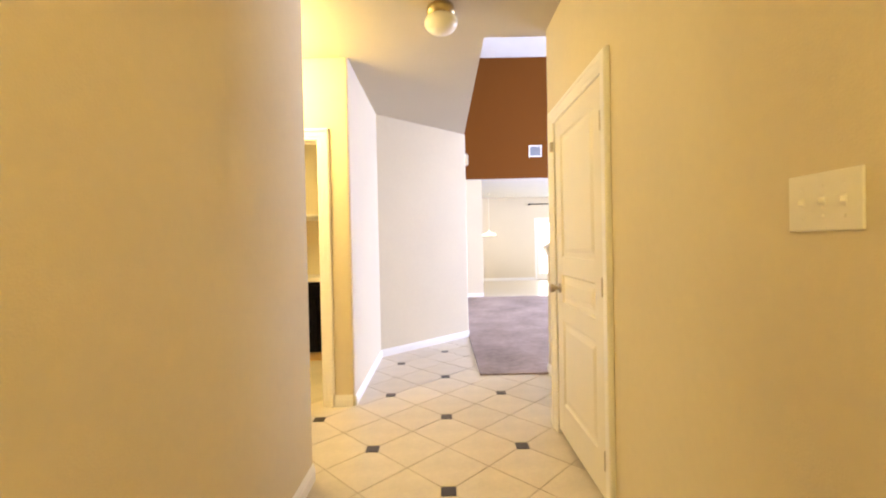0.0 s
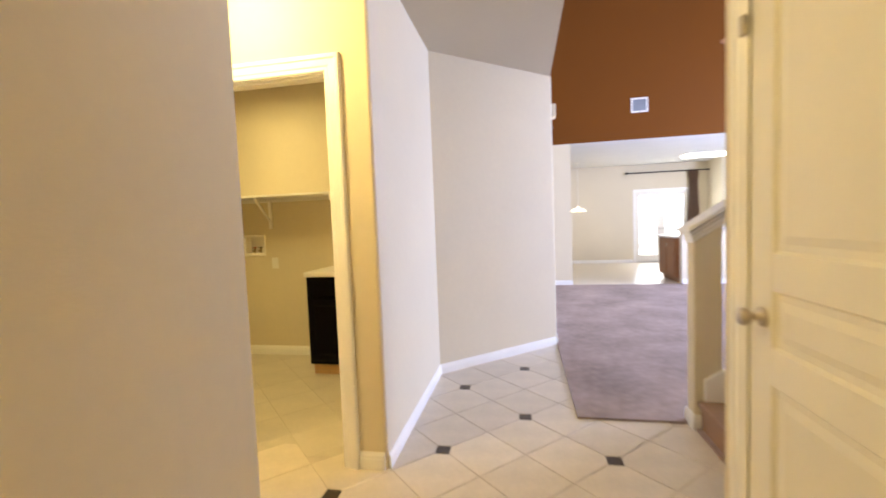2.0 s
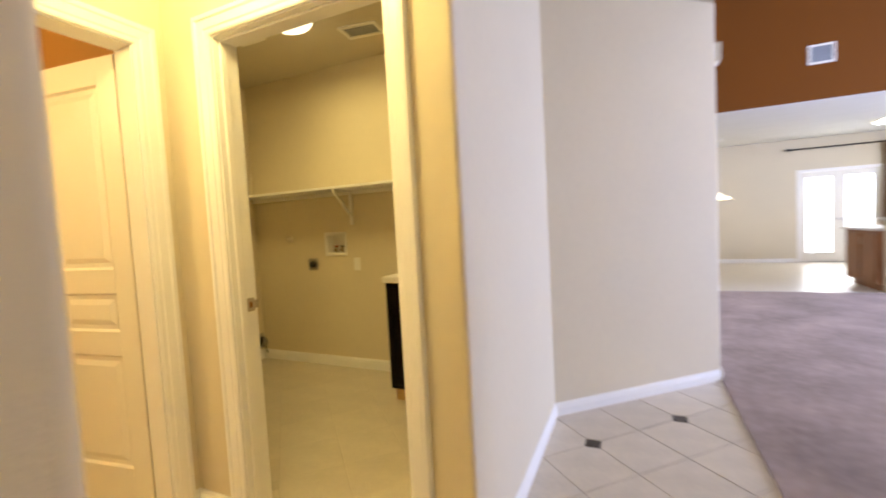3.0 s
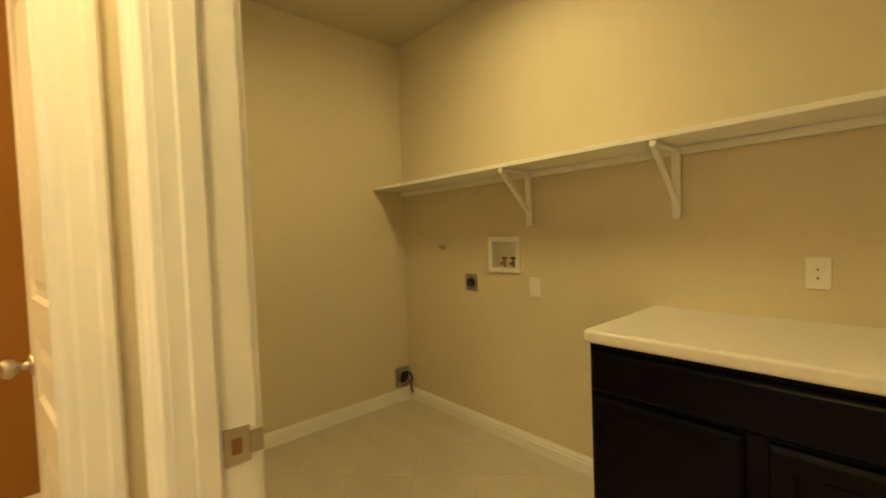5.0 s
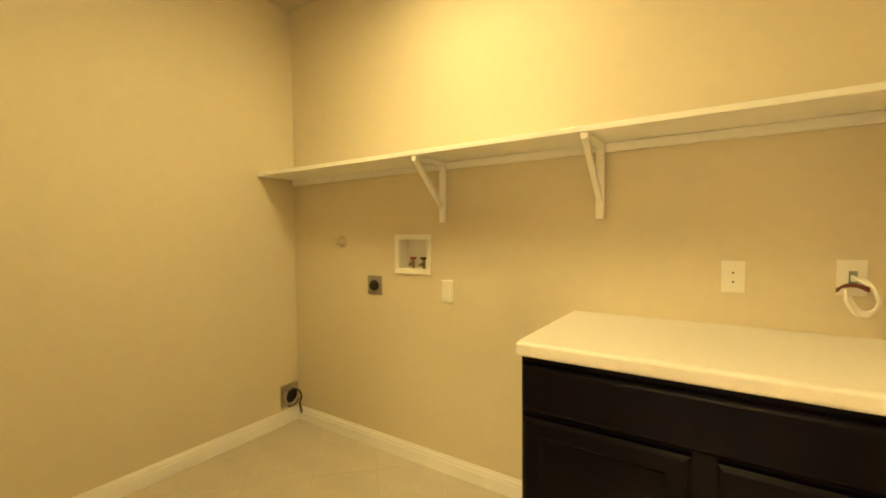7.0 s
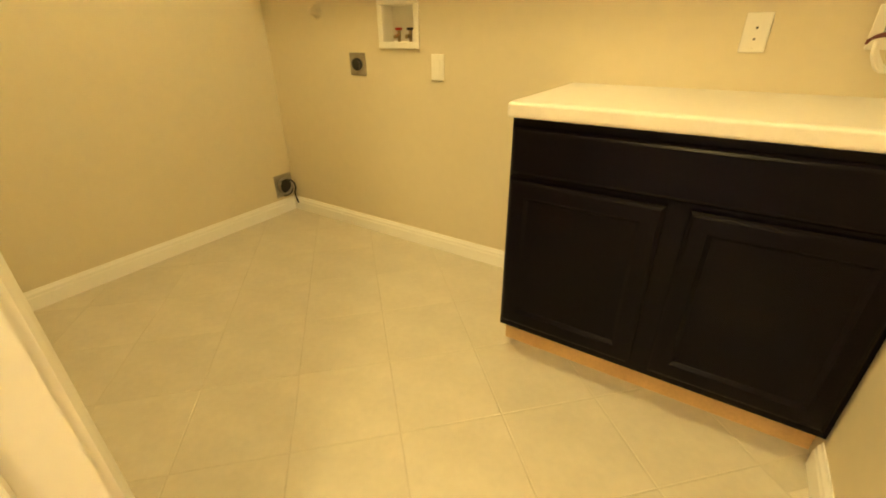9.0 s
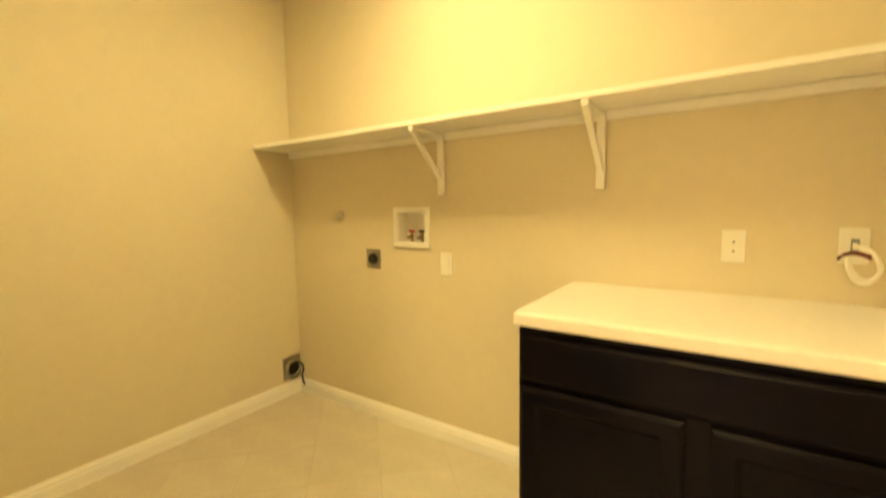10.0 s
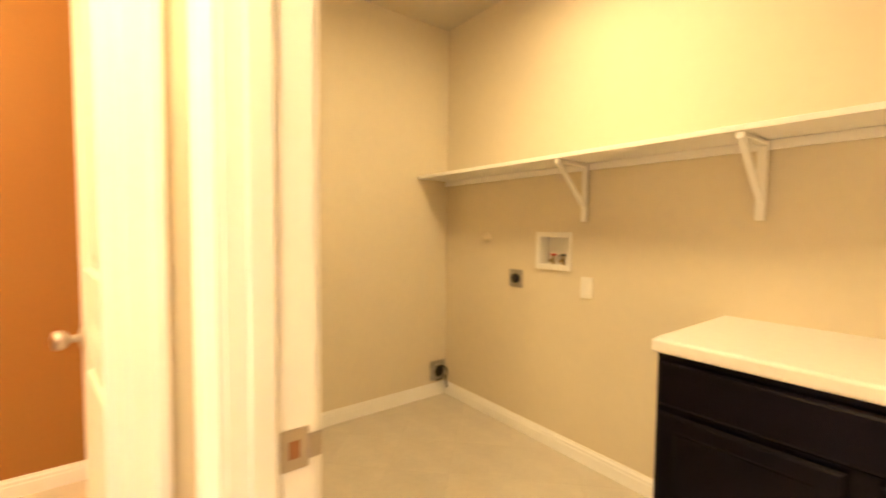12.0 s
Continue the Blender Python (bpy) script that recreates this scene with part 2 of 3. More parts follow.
structure("wall_bath_east", box(XB - 0.13, 0.2, 0, XB - 0.118, 2.12, H), ORANGE, "burnt orange painted bathroom wall")
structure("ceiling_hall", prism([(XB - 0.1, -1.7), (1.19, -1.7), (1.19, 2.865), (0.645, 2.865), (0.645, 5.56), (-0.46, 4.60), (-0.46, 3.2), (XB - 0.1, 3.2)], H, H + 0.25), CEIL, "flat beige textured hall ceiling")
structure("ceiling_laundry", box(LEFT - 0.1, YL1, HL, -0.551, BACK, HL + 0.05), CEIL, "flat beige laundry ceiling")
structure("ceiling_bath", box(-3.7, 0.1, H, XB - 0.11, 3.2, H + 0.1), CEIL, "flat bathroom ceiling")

# living room, stairwell and kitchen shell
_b = box(1.19, 2.685, 0, 7.12, 2.80, H)
box(1.19, 2.745, H, 7.12, 2.86, TOP, bm=_b)
structure("wall_stair_south", _b, PAINT, "tall beige stairwell wall")
_b = box(0.645, 2.75, H + 0.25, 1.19, 2.86, TOP)
box(0.53, 2.86, H + 0.25, 0.645, FAR, TOP, bm=_b)
structure("wall_upper", _b, PAINT, "beige upper walls round the open stairwell")
_b = box(7.0, 2.86, 0, 7.12, 5.4, TOP)
box(7.0, 9.0, 0, 7.12, FAR, TOP, bm=_b)
box(7.0, 5.4, 0, 7.12, 9.0, 0.65, bm=_b)
box(7.0, 5.4, 2.75, 7.12, 9.0, TOP, bm=_b)
structure("wall_living_east", _b, PAINT, "beige living room wall with a tall window")
structure("ceiling_living", box(0.5, 2.7, TOP, 7.2, FAR + 0.2, TOP + 0.1), WHITE_CEIL, "high white living room ceiling")
structure("wall_far_upper", box(0.655, FAR, H + 0.004, 7.12, FAR + 0.15, TOP), TERRA, "terracotta accent wall over the kitchen opening")
structure("wall_far_pier", box(0.535, FAR + 0.003, 0, 1.27, FAR + 0.15, H), PAINT, "pale wall pier beside the kitchen opening")
structure("ceiling_kitchen", box(-0.6, FAR + 0.01, H, 9.1, 14.0, H + 0.1), WHITE_CEIL, "flat white kitchen ceiling")
_b = box(-0.6, 13.8, 0, 3.40, 13.95, H)
box(3.40, 13.8, 2.06, 4.88, 13.95, H, bm=_b)
box(4.88, 13.8, 0, 9.1, 13.95, H, bm=_b)
structure("wall_kitchen_north", _b, PAINT, "pale kitchen wall with glazed double doors")
structure("wall_kitchen_west", box(-0.72, FAR + 0.15, 0, -0.6, 13.95, H), PAINT, "plain pale kitchen wall")
structure("wall_kitchen_east", box(9.0, FAR, 0, 9.12, 13.95, H), PAINT, "plain pale kitchen wall")
structure("wall_kitchen_return", box(5.3, 12.9, 0, 9.0, 13.8, H), PAINT, "pale projecting kitchen wall")
structure("wall_kitchen_southwest", box(-0.6, FAR + 0.02, 0, 0.535, FAR + 0.15, H), PAINT, "plain pale kitchen wall")
structure("wall_kitchen_southeast", box(7.12, FAR + 0.01, 0, 9.0, FAR + 0.15, H), PAINT, "plain pale kitchen wall")
structure("backdrop_garden", box(-2, 17.0, -0.5, 11, 17.1, 6), DAY, "overexposed daylight outdoors")

# ---- floors ----
structure("ground", box(-40, -40, -0.25, 40, 60, -0.16), GROUT, "plain ground slab")
floor = structure("floor", box(-3.8, -1.8, -0.16, 1.4, 5.75, -0.004), GROUT, "cream diagonal tile floor with dark insets")
structure("floor_carpet", prism([(0.655, 3.845), (1.33, 3.845), (1.33, 2.80), (7.0, 2.80), (7.0, FAR), (0.655, FAR)], -0.15, 0.014), CARPET, "mauve beige living room carpet")
structure("floor_kitchen", box(-0.6, FAR + 0.002, -0.15, 9.0, 13.8, 0.005), TILE, "pale kitchen tile floor")

LGROUT = material("pale_laundry_grout", (0.55, 0.495, 0.39), 0.85, vary=0.1, scale=8, bump=0.2)
structure("floor_laundry", box(LEFT, YL1 - 0.03, -0.0038, -0.55, BACK, -0.0016), LGROUT, "grey beige laundry floor bedding between tiles")

# ---- trim ----
BASE = [(0, 0), (0.014, 0), (0.014, 0.058), (0.011, 0.064), (0.011, 0.076), (0.006, 0.084), (0.004, 0.094), (0, 0.094)]


def baseboard(p, q, side, z=0.0, h=0.094):
    structure("baseboard", extrude_profile([(u, v * h / 0.094) for u, v in BASE], (*p, z), (*q, z), side), TRIM, "cream stepped wooden baseboard")


_d = 0.7071
baseboard((-0.415, -1.6), (-0.415, 2.10), (1, 0, 0))
baseboard((-0.43, 2.12), (XB, 2.12), (0, 1, 0))
baseboard((1.07, -1.6), (1.07, 1.68), (-1, 0, 0))
baseboard((1.07, 2.71), (1.07, 2.79), (-1, 0, 0))
baseboard((JR + 0.085, YL0), (-0.415, YL0), (0, -1, 0))
baseboard((XB + 0.004, YL0), (JL - 0.09, YL0), (0, -1, 0))
baseboard((XB, 3.108), (XB, YL0), (1, 0, 0))
baseboard((-0.40, 3.15), (-0.40, 4.585), (1, 0, 0), h=0.082)
baseboard((-0.40, 4.585), (0.645, 5.54), (0.675, -0.738, 0), h=0.082)
baseboard((0.655, 5.56), (0.655, FAR), (1, 0, 0))
baseboard((LEFT, YL1), (LEFT, BACK), (1, 0, 0))
baseboard((LEFT, BACK), (-1.53, BACK), (0, -1, 0))
baseboard((JR + 0.09, YL1), (-0.55, YL1), (0, 1, 0))
baseboard((-0.55, YL1), (-0.55, 4.44), (-1, 0, 0))
baseboard((LEFT, YL1), (JL - 0.09, YL1), (0, 1, 0))
baseboard((-3.6, YL0 - 0.014), (XB - 0.12, YL0 - 0.014), (0, -1, 0))
baseboard((-3.6, 0.2), (-3.6, YL0 - 0.014), (1, 0, 0))
baseboard((0.655, FAR), (1.27, FAR), (0, -1, 0), 0.01)
baseboard((-0.6, 13.8), (3.38, 13.8), (0, -1, 0))
baseboard((3.24, FAR), (7.0, FAR), (0, -1, 0), 0.01)

# casing profile: (across, out)
CAS = [(0, 0), (0, 0.010), (0.006, 0.014), (0.022, 0.014), (0.028, 0.018), (0.060, 0.020), (0.066, 0.026), (0.082, 0.026), (0.088, 0.018), (0.088, 0)]


def casing(name, a, b, z, along, out):
    """Three mitred casing pieces round an opening from a to b (plan points on the wall face) up to z."""
    A, B, al, o = Vector((*a, 0)), Vector((*b, 0)), Vector(along), Vector(out)
    up = Vector((0, 0, 1))
    for foot, sgn in ((A, -1), (B, 1)):
        bm = bmesh.new()
        lo = [bm.verts.new(foot + al * (sgn * u) + o * w) for u, w in CAS]
        hi = [bm.verts.new(foot + al * (sgn * u) + o * w + up * (z + u)) for u, w in CAS]
        n = len(CAS)
        for i in range(n):
            bm.faces.new((lo[i], lo[(i + 1) % n], hi[(i + 1) % n], hi[i]))
        bm.faces.new(lo), bm.faces.new(hi[::-1])
        structure(name, bm, TRIM, "cream moulded door casing")
    bm = bmesh.new()
    lo = [bm.verts.new(A - al * u + o * w + up * (z + u)) for u, w in CAS]
    hi = [bm.verts.new(B + al * u + o * w + up * (z + u)) for u, w in CAS]
    n = len(CAS)
    for i in range(n):
        bm.faces.new((lo[i], lo[(i + 1) % n], hi[(i + 1) % n], hi[i]))
    bm.faces.new(lo), bm.faces.new(hi[::-1])
    structure(name, bm, TRIM, "cream moulded door casing")


casing("trim_laundry_door", (JL - 0.006, YL0), (JR + 0.006, YL0), 2.101, (1, 0, 0), (0, -1, 0))
casing("trim_laundry_inside", (JL - 0.006, YL1), (JR + 0.006, YL1), 2.101, (1, 0, 0), (0, 1, 0))
casing("trim_bath_door", (XB, 2.245 + 0.014), (XB, 3.022 - 0.006), 2.096, (0, 1, 0), (1, 0, 0))
casing("trim_closet_door", (1.07, 1.785), (1.07, 2.608), 2.046, (0, 1, 0), (-1, 0, 0))

# laundry jambs with stops
_b = box(JL - 0.02, YL0, 0, JL, YL1, 2.115)
box(JR, YL0, 0, JR + 0.02, YL1, 2.115, bm=_b)
box(JL, YL0, 2.095, JR, YL1, 2.115, bm=_b)
box(JL, 3.165, 0, JL + 0.011, 3.20, 2.095, 0.003, 1, bm=_b)
box(JR - 0.011, 3.165, 0, JR, 3.20, 2.095, 0.003, 1, bm=_b)
box(JL + 0.011, 3.165, 2.084, JR - 0.011, 3.20, 2.095, 0.003, 1, bm=_b)
structure("trim_laundry_jamb", _b, TRIM, "cream painted door jamb with stops")
_b = box(XB - 0.115, 2.245, 0, XB, 2.26, 2.09)
box(XB - 0.115, 3.007, 0, XB, 3.022, 2.09, bm=_b)
box(XB - 0.115, 2.245, 2.09, XB, 3.022, 2.105, bm=_b)
structure("trim_bath_jamb", _b, TRIM, "cream painted door jamb")
_b = box(1.072, 1.775, 0, 1.19, 1.79, 2.04)
box(1.072, 2.60, 0, 1.19, 2.615, 2.04, bm=_b)
box(1.072, 1.775, 2.04, 1.19, 2.615, 2.055, bm=_b)
structure("trim_closet_jamb", _b, TRIM, "cream painted door jamb")


# ---- doors ----
def door_leaf(name, w, h, label):
    """A moulded three-panel leaf: x from the hinge, y its thickness (both faces), z up."""
    root = thing(name, label, "door")
    t = 0.035
    root_mesh = bmesh.new()
    stile = 0.115
    rows_ = [(0.20, 0.74), (0.85, 1.03), (1.14, h - 0.115)]
    zs = [0.0, *[z for r in rows_ for z in r], h]
    box(0, 0, 0, stile, t, h, 0.002, 1, bm=root_mesh)
    box(w - stile, 0, 0, w, t, h, 0.002, 1, bm=root_mesh)
    for z0, z1 in zip(zs[0::2], zs[1::2]):
        box(stile, 0.0005, z0, w - stile, t - 0.0005, z1, 0.0, bm=root_mesh)
    part("frame", root_mesh, DOORP, root)
    for z0, z1 in rows_:
        bm = bmesh.new()
        for y0, sgn in ((0.0, 1), (t, -1)):
            ring = []
            for inset, depth in ((0.0, 0.0006), (0.010, 0.011), (0.030, 0.011), (0.055, 0.003)):
                ring.append([bm.verts.new((x, y0 + sgn * depth, z)) for x, z in ((stile + inset, z0 + inset), (w - stile - inset, z0 + inset), (w - stile - inset, z1 - inset), (stile + inset, z1 - inset))])
            for a, c in zip(ring, ring[1:]):
                for k in range(4):
                    bm.faces.new((a[k], a[(k + 1) % 4], c[(k + 1) % 4], c[k]))
            bm.faces.new(ring[-1])
        part("panel", bm, DOORP, root)
    for y, d in ((0, -1), (t, 1)):
        bm = lathe([(0.032, 0), (0.032, 0.004), (0.026, 0.009), (0.011, 0.012), (0.010, 0.030), (0.016, 0.034), (0.026, 0.044), (0.029, 0.056), (0.025, 0.066), (0.012, 0.071)], pose(w - 0.065, y, 0.94, -90 * d))
        part("knob", bm, NICKEL, root, "brushed nickel door knob", True)
    for z in (0.20, 1.02, 1.80):
        bm = rod((-0.004, -0.007, z - 0.045), (-0.004, -0.007, z + 0.045), 0.0075)
        box(0.0, -0.0015, z - 0.045, 0.014, 0.0, z + 0.045, bm=bm)
        box(-0.022, -0.0015, z - 0.045, -0.006, 0.0, z + 0.045, bm=bm)
        part("hinge", bm, NICKEL, root, "brushed nickel hinge")
    return root


_door = door_leaf("door_1", 0.80, 2.02, "closed cream three-panel closet door with nickel knob")
_door.matrix_world = pose(1.068, 1.795, 0.030, 0, 0, 90) @ Matrix.Diagonal((1, -1, 1, 1))
_door["kind"] = "structure"
_door = door_leaf("door_2", 0.60, 2.08, "open cream three-panel bathroom door with nickel knob")
_door.matrix_world = pose(XB - 0.150, 3.050, 0.008, 0, 0, 187.5) @ Matrix.Diagonal((1, 1, 1, 1))
_door["kind"] = "structure"


# ---- stairs ----
RISE, RUN, SX = 0.18, 0.285, 1.36
stairs = thing("staircase", "carpeted stairs rising behind a cream railing", "staircase")
for i in range(16):
    bm = box(SX + RUN * i, 2.802, 0, SX + RUN * (i + 1), 3.775, RISE * (i + 1) - 0.03)
    box(SX + RUN * i - 0.02, 2.802, RISE * (i + 1) - 0.04, SX + RUN * (i + 1), 3.775, RISE * (i + 1), 0.012, 3, bm=bm)
    part("step", bm, STAIRCARP, stairs)
SL = RISE / RUN


def slab(x0, x1, za, zb, y0, y1, bm=None):
    """A board that climbs with the stairs: za and zb are its under and upper edge at x0."""
    b = bmesh.new()
    d = (x1 - x0) * SL
    lo = [b.verts.new(v) for v in ((x0, y0, za), (x1, y0, za + d), (x1, y0, zb + d), (x0, y0, zb))]
    hi = [b.verts.new(v) for v in ((x0, y1, za), (x1, y1, za + d), (x1, y1, zb + d), (x0, y1, zb))]
    b.faces.new(lo), b.faces.new(hi[::-1])
    for i in range(4):
        b.faces.new((lo[i], lo[(i + 1) % 4], hi[(i + 1) % 4], hi[i]))
    bmesh.ops.bevel(b, geom=b.edges[:], offset=0.004, segments=1, affect="EDGES")
    return merge(bm, b)


bm = bmesh.new()
_lo = [bm.verts.new((x, 3.778, z)) for x, z in ((1.478, 0), (5.9, 0), (5.9, 0.22 + 4.4 * SL), (1.478, 0.206))]
_hi = [bm.verts.new((x, 3.875, z)) for x, z in ((1.478, 0), (5.9, 0), (5.9, 0.22 + 4.4 * SL), (1.478, 0.206))]
bm.faces.new(_lo), bm.faces.new(_hi[::-1])
for i in range(4):
    bm.faces.new((_lo[i], _lo[(i + 1) % 4], _hi[(i + 1) % 4], _hi[i]))
part("side_wall", bm, PAINT, stairs, "beige wall under the stairs")
part("stringer", slab(1.375, 5.9, 0.05, 0.31, 3.757, 3.776), TRIM, stairs, "cream sloping skirt board")
part("sill", slab(1.478, 5.9, 0.208, 0.248, 3.765, 3.89), TRIM, stairs, "cream sloping sill under the balusters")
# newel panel with its baseboard
bm = bmesh.new()
_lo = [bm.verts.new((x, 3.775, z)) for x, z in ((1.325, 0), (1.478, 0), (1.478, 1.30), (1.325, 1.30 - 0.153 * SL))]
_hi = [bm.verts.new((x, 3.885, z)) for x, z in ((1.325, 0), (1.478, 0), (1.478, 1.30), (1.325, 1.30 - 0.153 * SL))]
bm.faces.new(_lo), bm.faces.new(_hi[::-1])
for i in range(4):
    bm.faces.new((_lo[i], _lo[(i + 1) % 4], _hi[(i + 1) % 4], _hi[i]))
bmesh.ops.bevel(bm, geom=bm.edges[:], offset=0.006, segments=2, affect="EDGES")
part("newel", bm, PAINT, stairs, "beige boxed newel post")
bm = extrude_profile(BASE, (1.325, 3.765, 0), (1.325, 3.895, 0), (-1, 0, 0))
extrude_profile(BASE, (1.315, 3.775, 0), (1.36, 3.775, 0), (0, -1, 0), bm=bm)
part("newel_base", bm, TRIM, stairs)
bm = slab(1.285, 5.9, 1.192, 1.220, 3.745, 3.915)
slab(1.297, 5.9, 1.172, 1.193, 3.757, 3.903, bm=bm)
slab(1.307, 5.9, 1.150, 1.173, 3.764, 3.896, bm=bm)
slab(1.315, 5.9, 1.128, 1.151, 3.769, 3.891, bm=bm)
part("handrail", bm, TRIM, stairs, "broad cream moulded handrail cap")
_bal = None
for i in range(38):
    x = 1.585 + 0.112 * i
    if _bal is None:
        bm = box(-0.018, -0.018, 0, 0.018, 0.018, 0.92, 0.003, 1)
        _bal = part("baluster", bm, TRIM, stairs)
        ob = _bal
    else:
        ob = new("baluster", _bal.data)
        ob.parent = stairs
    ob.location = (x, 3.83, 0.25 + (x - 1.50) * SL)


# ---- hall things ----
def plate(name, label, category, w, h, m, parts):
    root = thing(name, label, category)
    bm = box(-w / 2, -h / 2, 0, w / 2, h / 2, 0.006, 0.003, 2)
    part("plate", bm, PLASTIC, root)
    for kind, x, y in parts:
        if kind == "toggle":
            bm = box(x - 0.005, y - 0.012, 0.005, x + 0.005, y + 0.012, 0.008, 0.001, 1)
            merge(bm, prism([(x - 0.004, y - 0.004), (x + 0.004, y - 0.004), (x + 0.004, y + 0.006), (x - 0.004, y + 0.006)], 0.006, 0.018))
            part("toggle", bm, PLASTIC, root)
        elif kind == "rocker":
            part("rocker", box(x - 0.016, y - 0.033, 0.005, x + 0.016, y + 0.033, 0.009, 0.002, 2), PLASTIC, root)
        elif kind == "socket":
            bm = lathe([(0.017, 0.0055), (0.017, 0.008), (0.015, 0.009)], pose(x, y, 0), 20)
            part("socket", bm, PLASTIC, root)
            bm = box(x - 0.008, y - 0.003, 0.0088, x - 0.0055, y + 0.007, 0.0096)
            box(x + 0.0055, y - 0.003, 0.0088, x + 0.008, y + 0.006, 0.0096, bm=bm)
            merge(bm, rod((x, y - 0.008, 0.0088), (x, y - 0.008, 0.0096), 0.003))
            part("slots", bm, BLACK, root)
        elif kind == "jack":
            part("jack", lathe([(0.0035, 0.005), (0.0035, 0.009), (0.002, 0.009)], pose(x, y, 0), 12), BLACK, root)
        elif kind == "screw":
            part("screw", lathe([(0.004, 0.005), (0.0035, 0.0075), (0.001, 0.008)], pose(x, y, 0), 10), PLASTIC, root)
    root.matrix_world = m
    return root


ON_X1 = pose(1.07, 0.655, 1.338) @ Matrix(((0, 0, -1, 0), (-1, 0, 0, 0), (0, 1, 0, 0), (0, 0, 0, 1)))
plate("light_switch", "cream triple toggle switch plate on the hall wall", "switch", 0.163, 0.117, ON_X1, [("toggle", -0.046, 0), ("toggle", 0, 0), ("toggle", 0.046, 0)] + [("screw", x, y) for x in (-0.046, 0, 0.046) for y in (-0.03, 0.03)])


def dome_light(name, label, x, y, z, lit):
    root = thing(name, label, "ceiling light")
    part("base", lathe([(0.085, 0), (0.088, -0.02), (0.080, -0.055), (0.060, -0.06)], pose(x, y, z), 32), BRONZE, root, "aged brass collar", True)
    prof = [(0.068, -0.045), (0.082, -0.065)] + [(0.104 * math.cos(a), -0.098 - 0.066 * math.sin(a)) for a in [radians(d) for d in range(-25, 86, 10)]]
    part("shade", lathe(prof, pose(x, y, z), 32), lit, root, "opal glass globe", True).visible_shadow = False
    return root


dome_light("ceiling_light", "unlit opal globe light with brass collar on ceiling", 0.335, 2.47, H, GLOBE)
dome_light("ceiling_light", "lit opal globe light on the entry ceiling", 0.335, -0.9, H, LIT)
dome_light("ceiling_light", "lit opal globe light on the alcove ceiling", -1.05, 2.62, H, LIT)
_root = thing("ceiling_light", "lit round flush light on the laundry ceiling", "ceiling light")
part("base", lathe([(0.16, 0), (0.16, -0.02), (0.13, -0.025)], pose(-2.005, 4.17, HL), 32), PLASTIC, _root, smooth=True)
part("shade", lathe([(0.15, -0.02)] + [(0.15 * math.cos(a), -0.02 - 0.07 * math.sin(a)) for a in [radians(d) for d in range(10, 90, 10)]], pose(-2.005, 4.17, HL), 32), LIT, _root, "glowing opal glass bowl", True).visible_shadow = False


def grille(name, label, w, h, m, slat_mat, n):
    root = thing(name, label, "air vent", "air vents on the terracotta wall" if "terracotta" in label else "")
    f = 0.03
    bm = box(-w / 2, -h / 2, 0, w / 2, -h / 2 + f, 0.012, 0.003, 1)
    box(-w / 2, h / 2 - f, 0, w / 2, h / 2, 0.012, 0.003, 1, bm=bm)
    box(-w / 2, -h / 2 + f, 0, -w / 2 + f, h / 2 - f, 0.012, 0.003, 1, bm=bm)
    box(w / 2 - f, -h / 2 + f, 0, w / 2, h / 2 - f, 0.012, 0.003, 1, bm=bm)
    part("frame", bm, PLASTIC, root, "white frame")
    part("backing", box(-w / 2 + f, -h / 2 + f, 0.0005, w / 2 - f, h / 2 - f, 0.002), VENTGREY, root)
    for i in range(n):
        y = -h / 2 + f + (h - 2 * f) * (i + 0.5) / n
        bm = box(-w / 2 + f, -0.006, -0.001, w / 2 - f, 0.006, 0.001)
        bmesh.ops.rotate(bm, verts=bm.verts, cent=(0, 0, 0), matrix=Matrix.Rotation(radians(35), 3, "X"))
        bmesh.ops.translate(bm, verts=bm.verts, vec=(0, y, 0.007))
        part("slat", bm, slat_mat, root)
    root.matrix_world = m
    return root


ON_Y = Matrix(((1, 0, 0, 0), (0, 0, -1, 0), (0, 1, 0, 0), (0, 0, 0, 1)))
grille("air_vent", "white framed air vent on the terracotta wall", 0.30, 0.27, pose(2.52, FAR, 3.37) @ ON_Y, VENTGREY, 9)
grille("air_vent", "white framed air vent on the terracotta wall", 0.30, 0.27, pose(4.92, FAR, 3.35) @ ON_Y, VENTGREY, 9)
grille("air_vent", "white louvred vent on the laundry ceiling", 0.30, 0.20, pose(-1.69, 4.57, HL, 180, 0, 8), PLASTIC, 6)
grille("exhaust_fan", "square white exhaust fan grille on the laundry ceiling", 0.24, 0.24, pose(-2.50, 4.20, HL, 180, 0, 0), PLASTIC, 8)

# living room ceiling fan, lit
fan = thing("ceiling_fan", "wooden-bladed ceiling fan with a lit glass bowl", "ceiling fan")
FX, FY, FZ = 3.23, 6.3, 3.12
part("bowl", lathe([(0.13, 0.03), (0.145, 0.0), (0.135, -0.05), (0.10, -0.095), (0.05, -0.12), (0.005, -0.125)], pose(FX, FY, FZ), 28), LIT, fan, "glowing glass bowl", True).visible_shadow = False
part("motor", lathe([(0.03, 0.30), (0.09, 0.28), (0.13, 0.22), (0.13, 0.13), (0.08, 0.09), (0.08, 0.03), (0.13, 0.028)], pose(FX, FY, FZ), 28), BRONZE, fan, "aged brass motor housing", True)
part("downrod", rod((FX, FY, FZ + 0.29), (FX, FY, TOP - 0.05), 0.013), BRONZE, fan)
part("canopy", lathe([(0.02, -0.09), (0.05, -0.07), (0.075, -0.02), (0.075, 0)], pose(FX, FY, TOP), 24), BRONZE, fan, smooth=True)
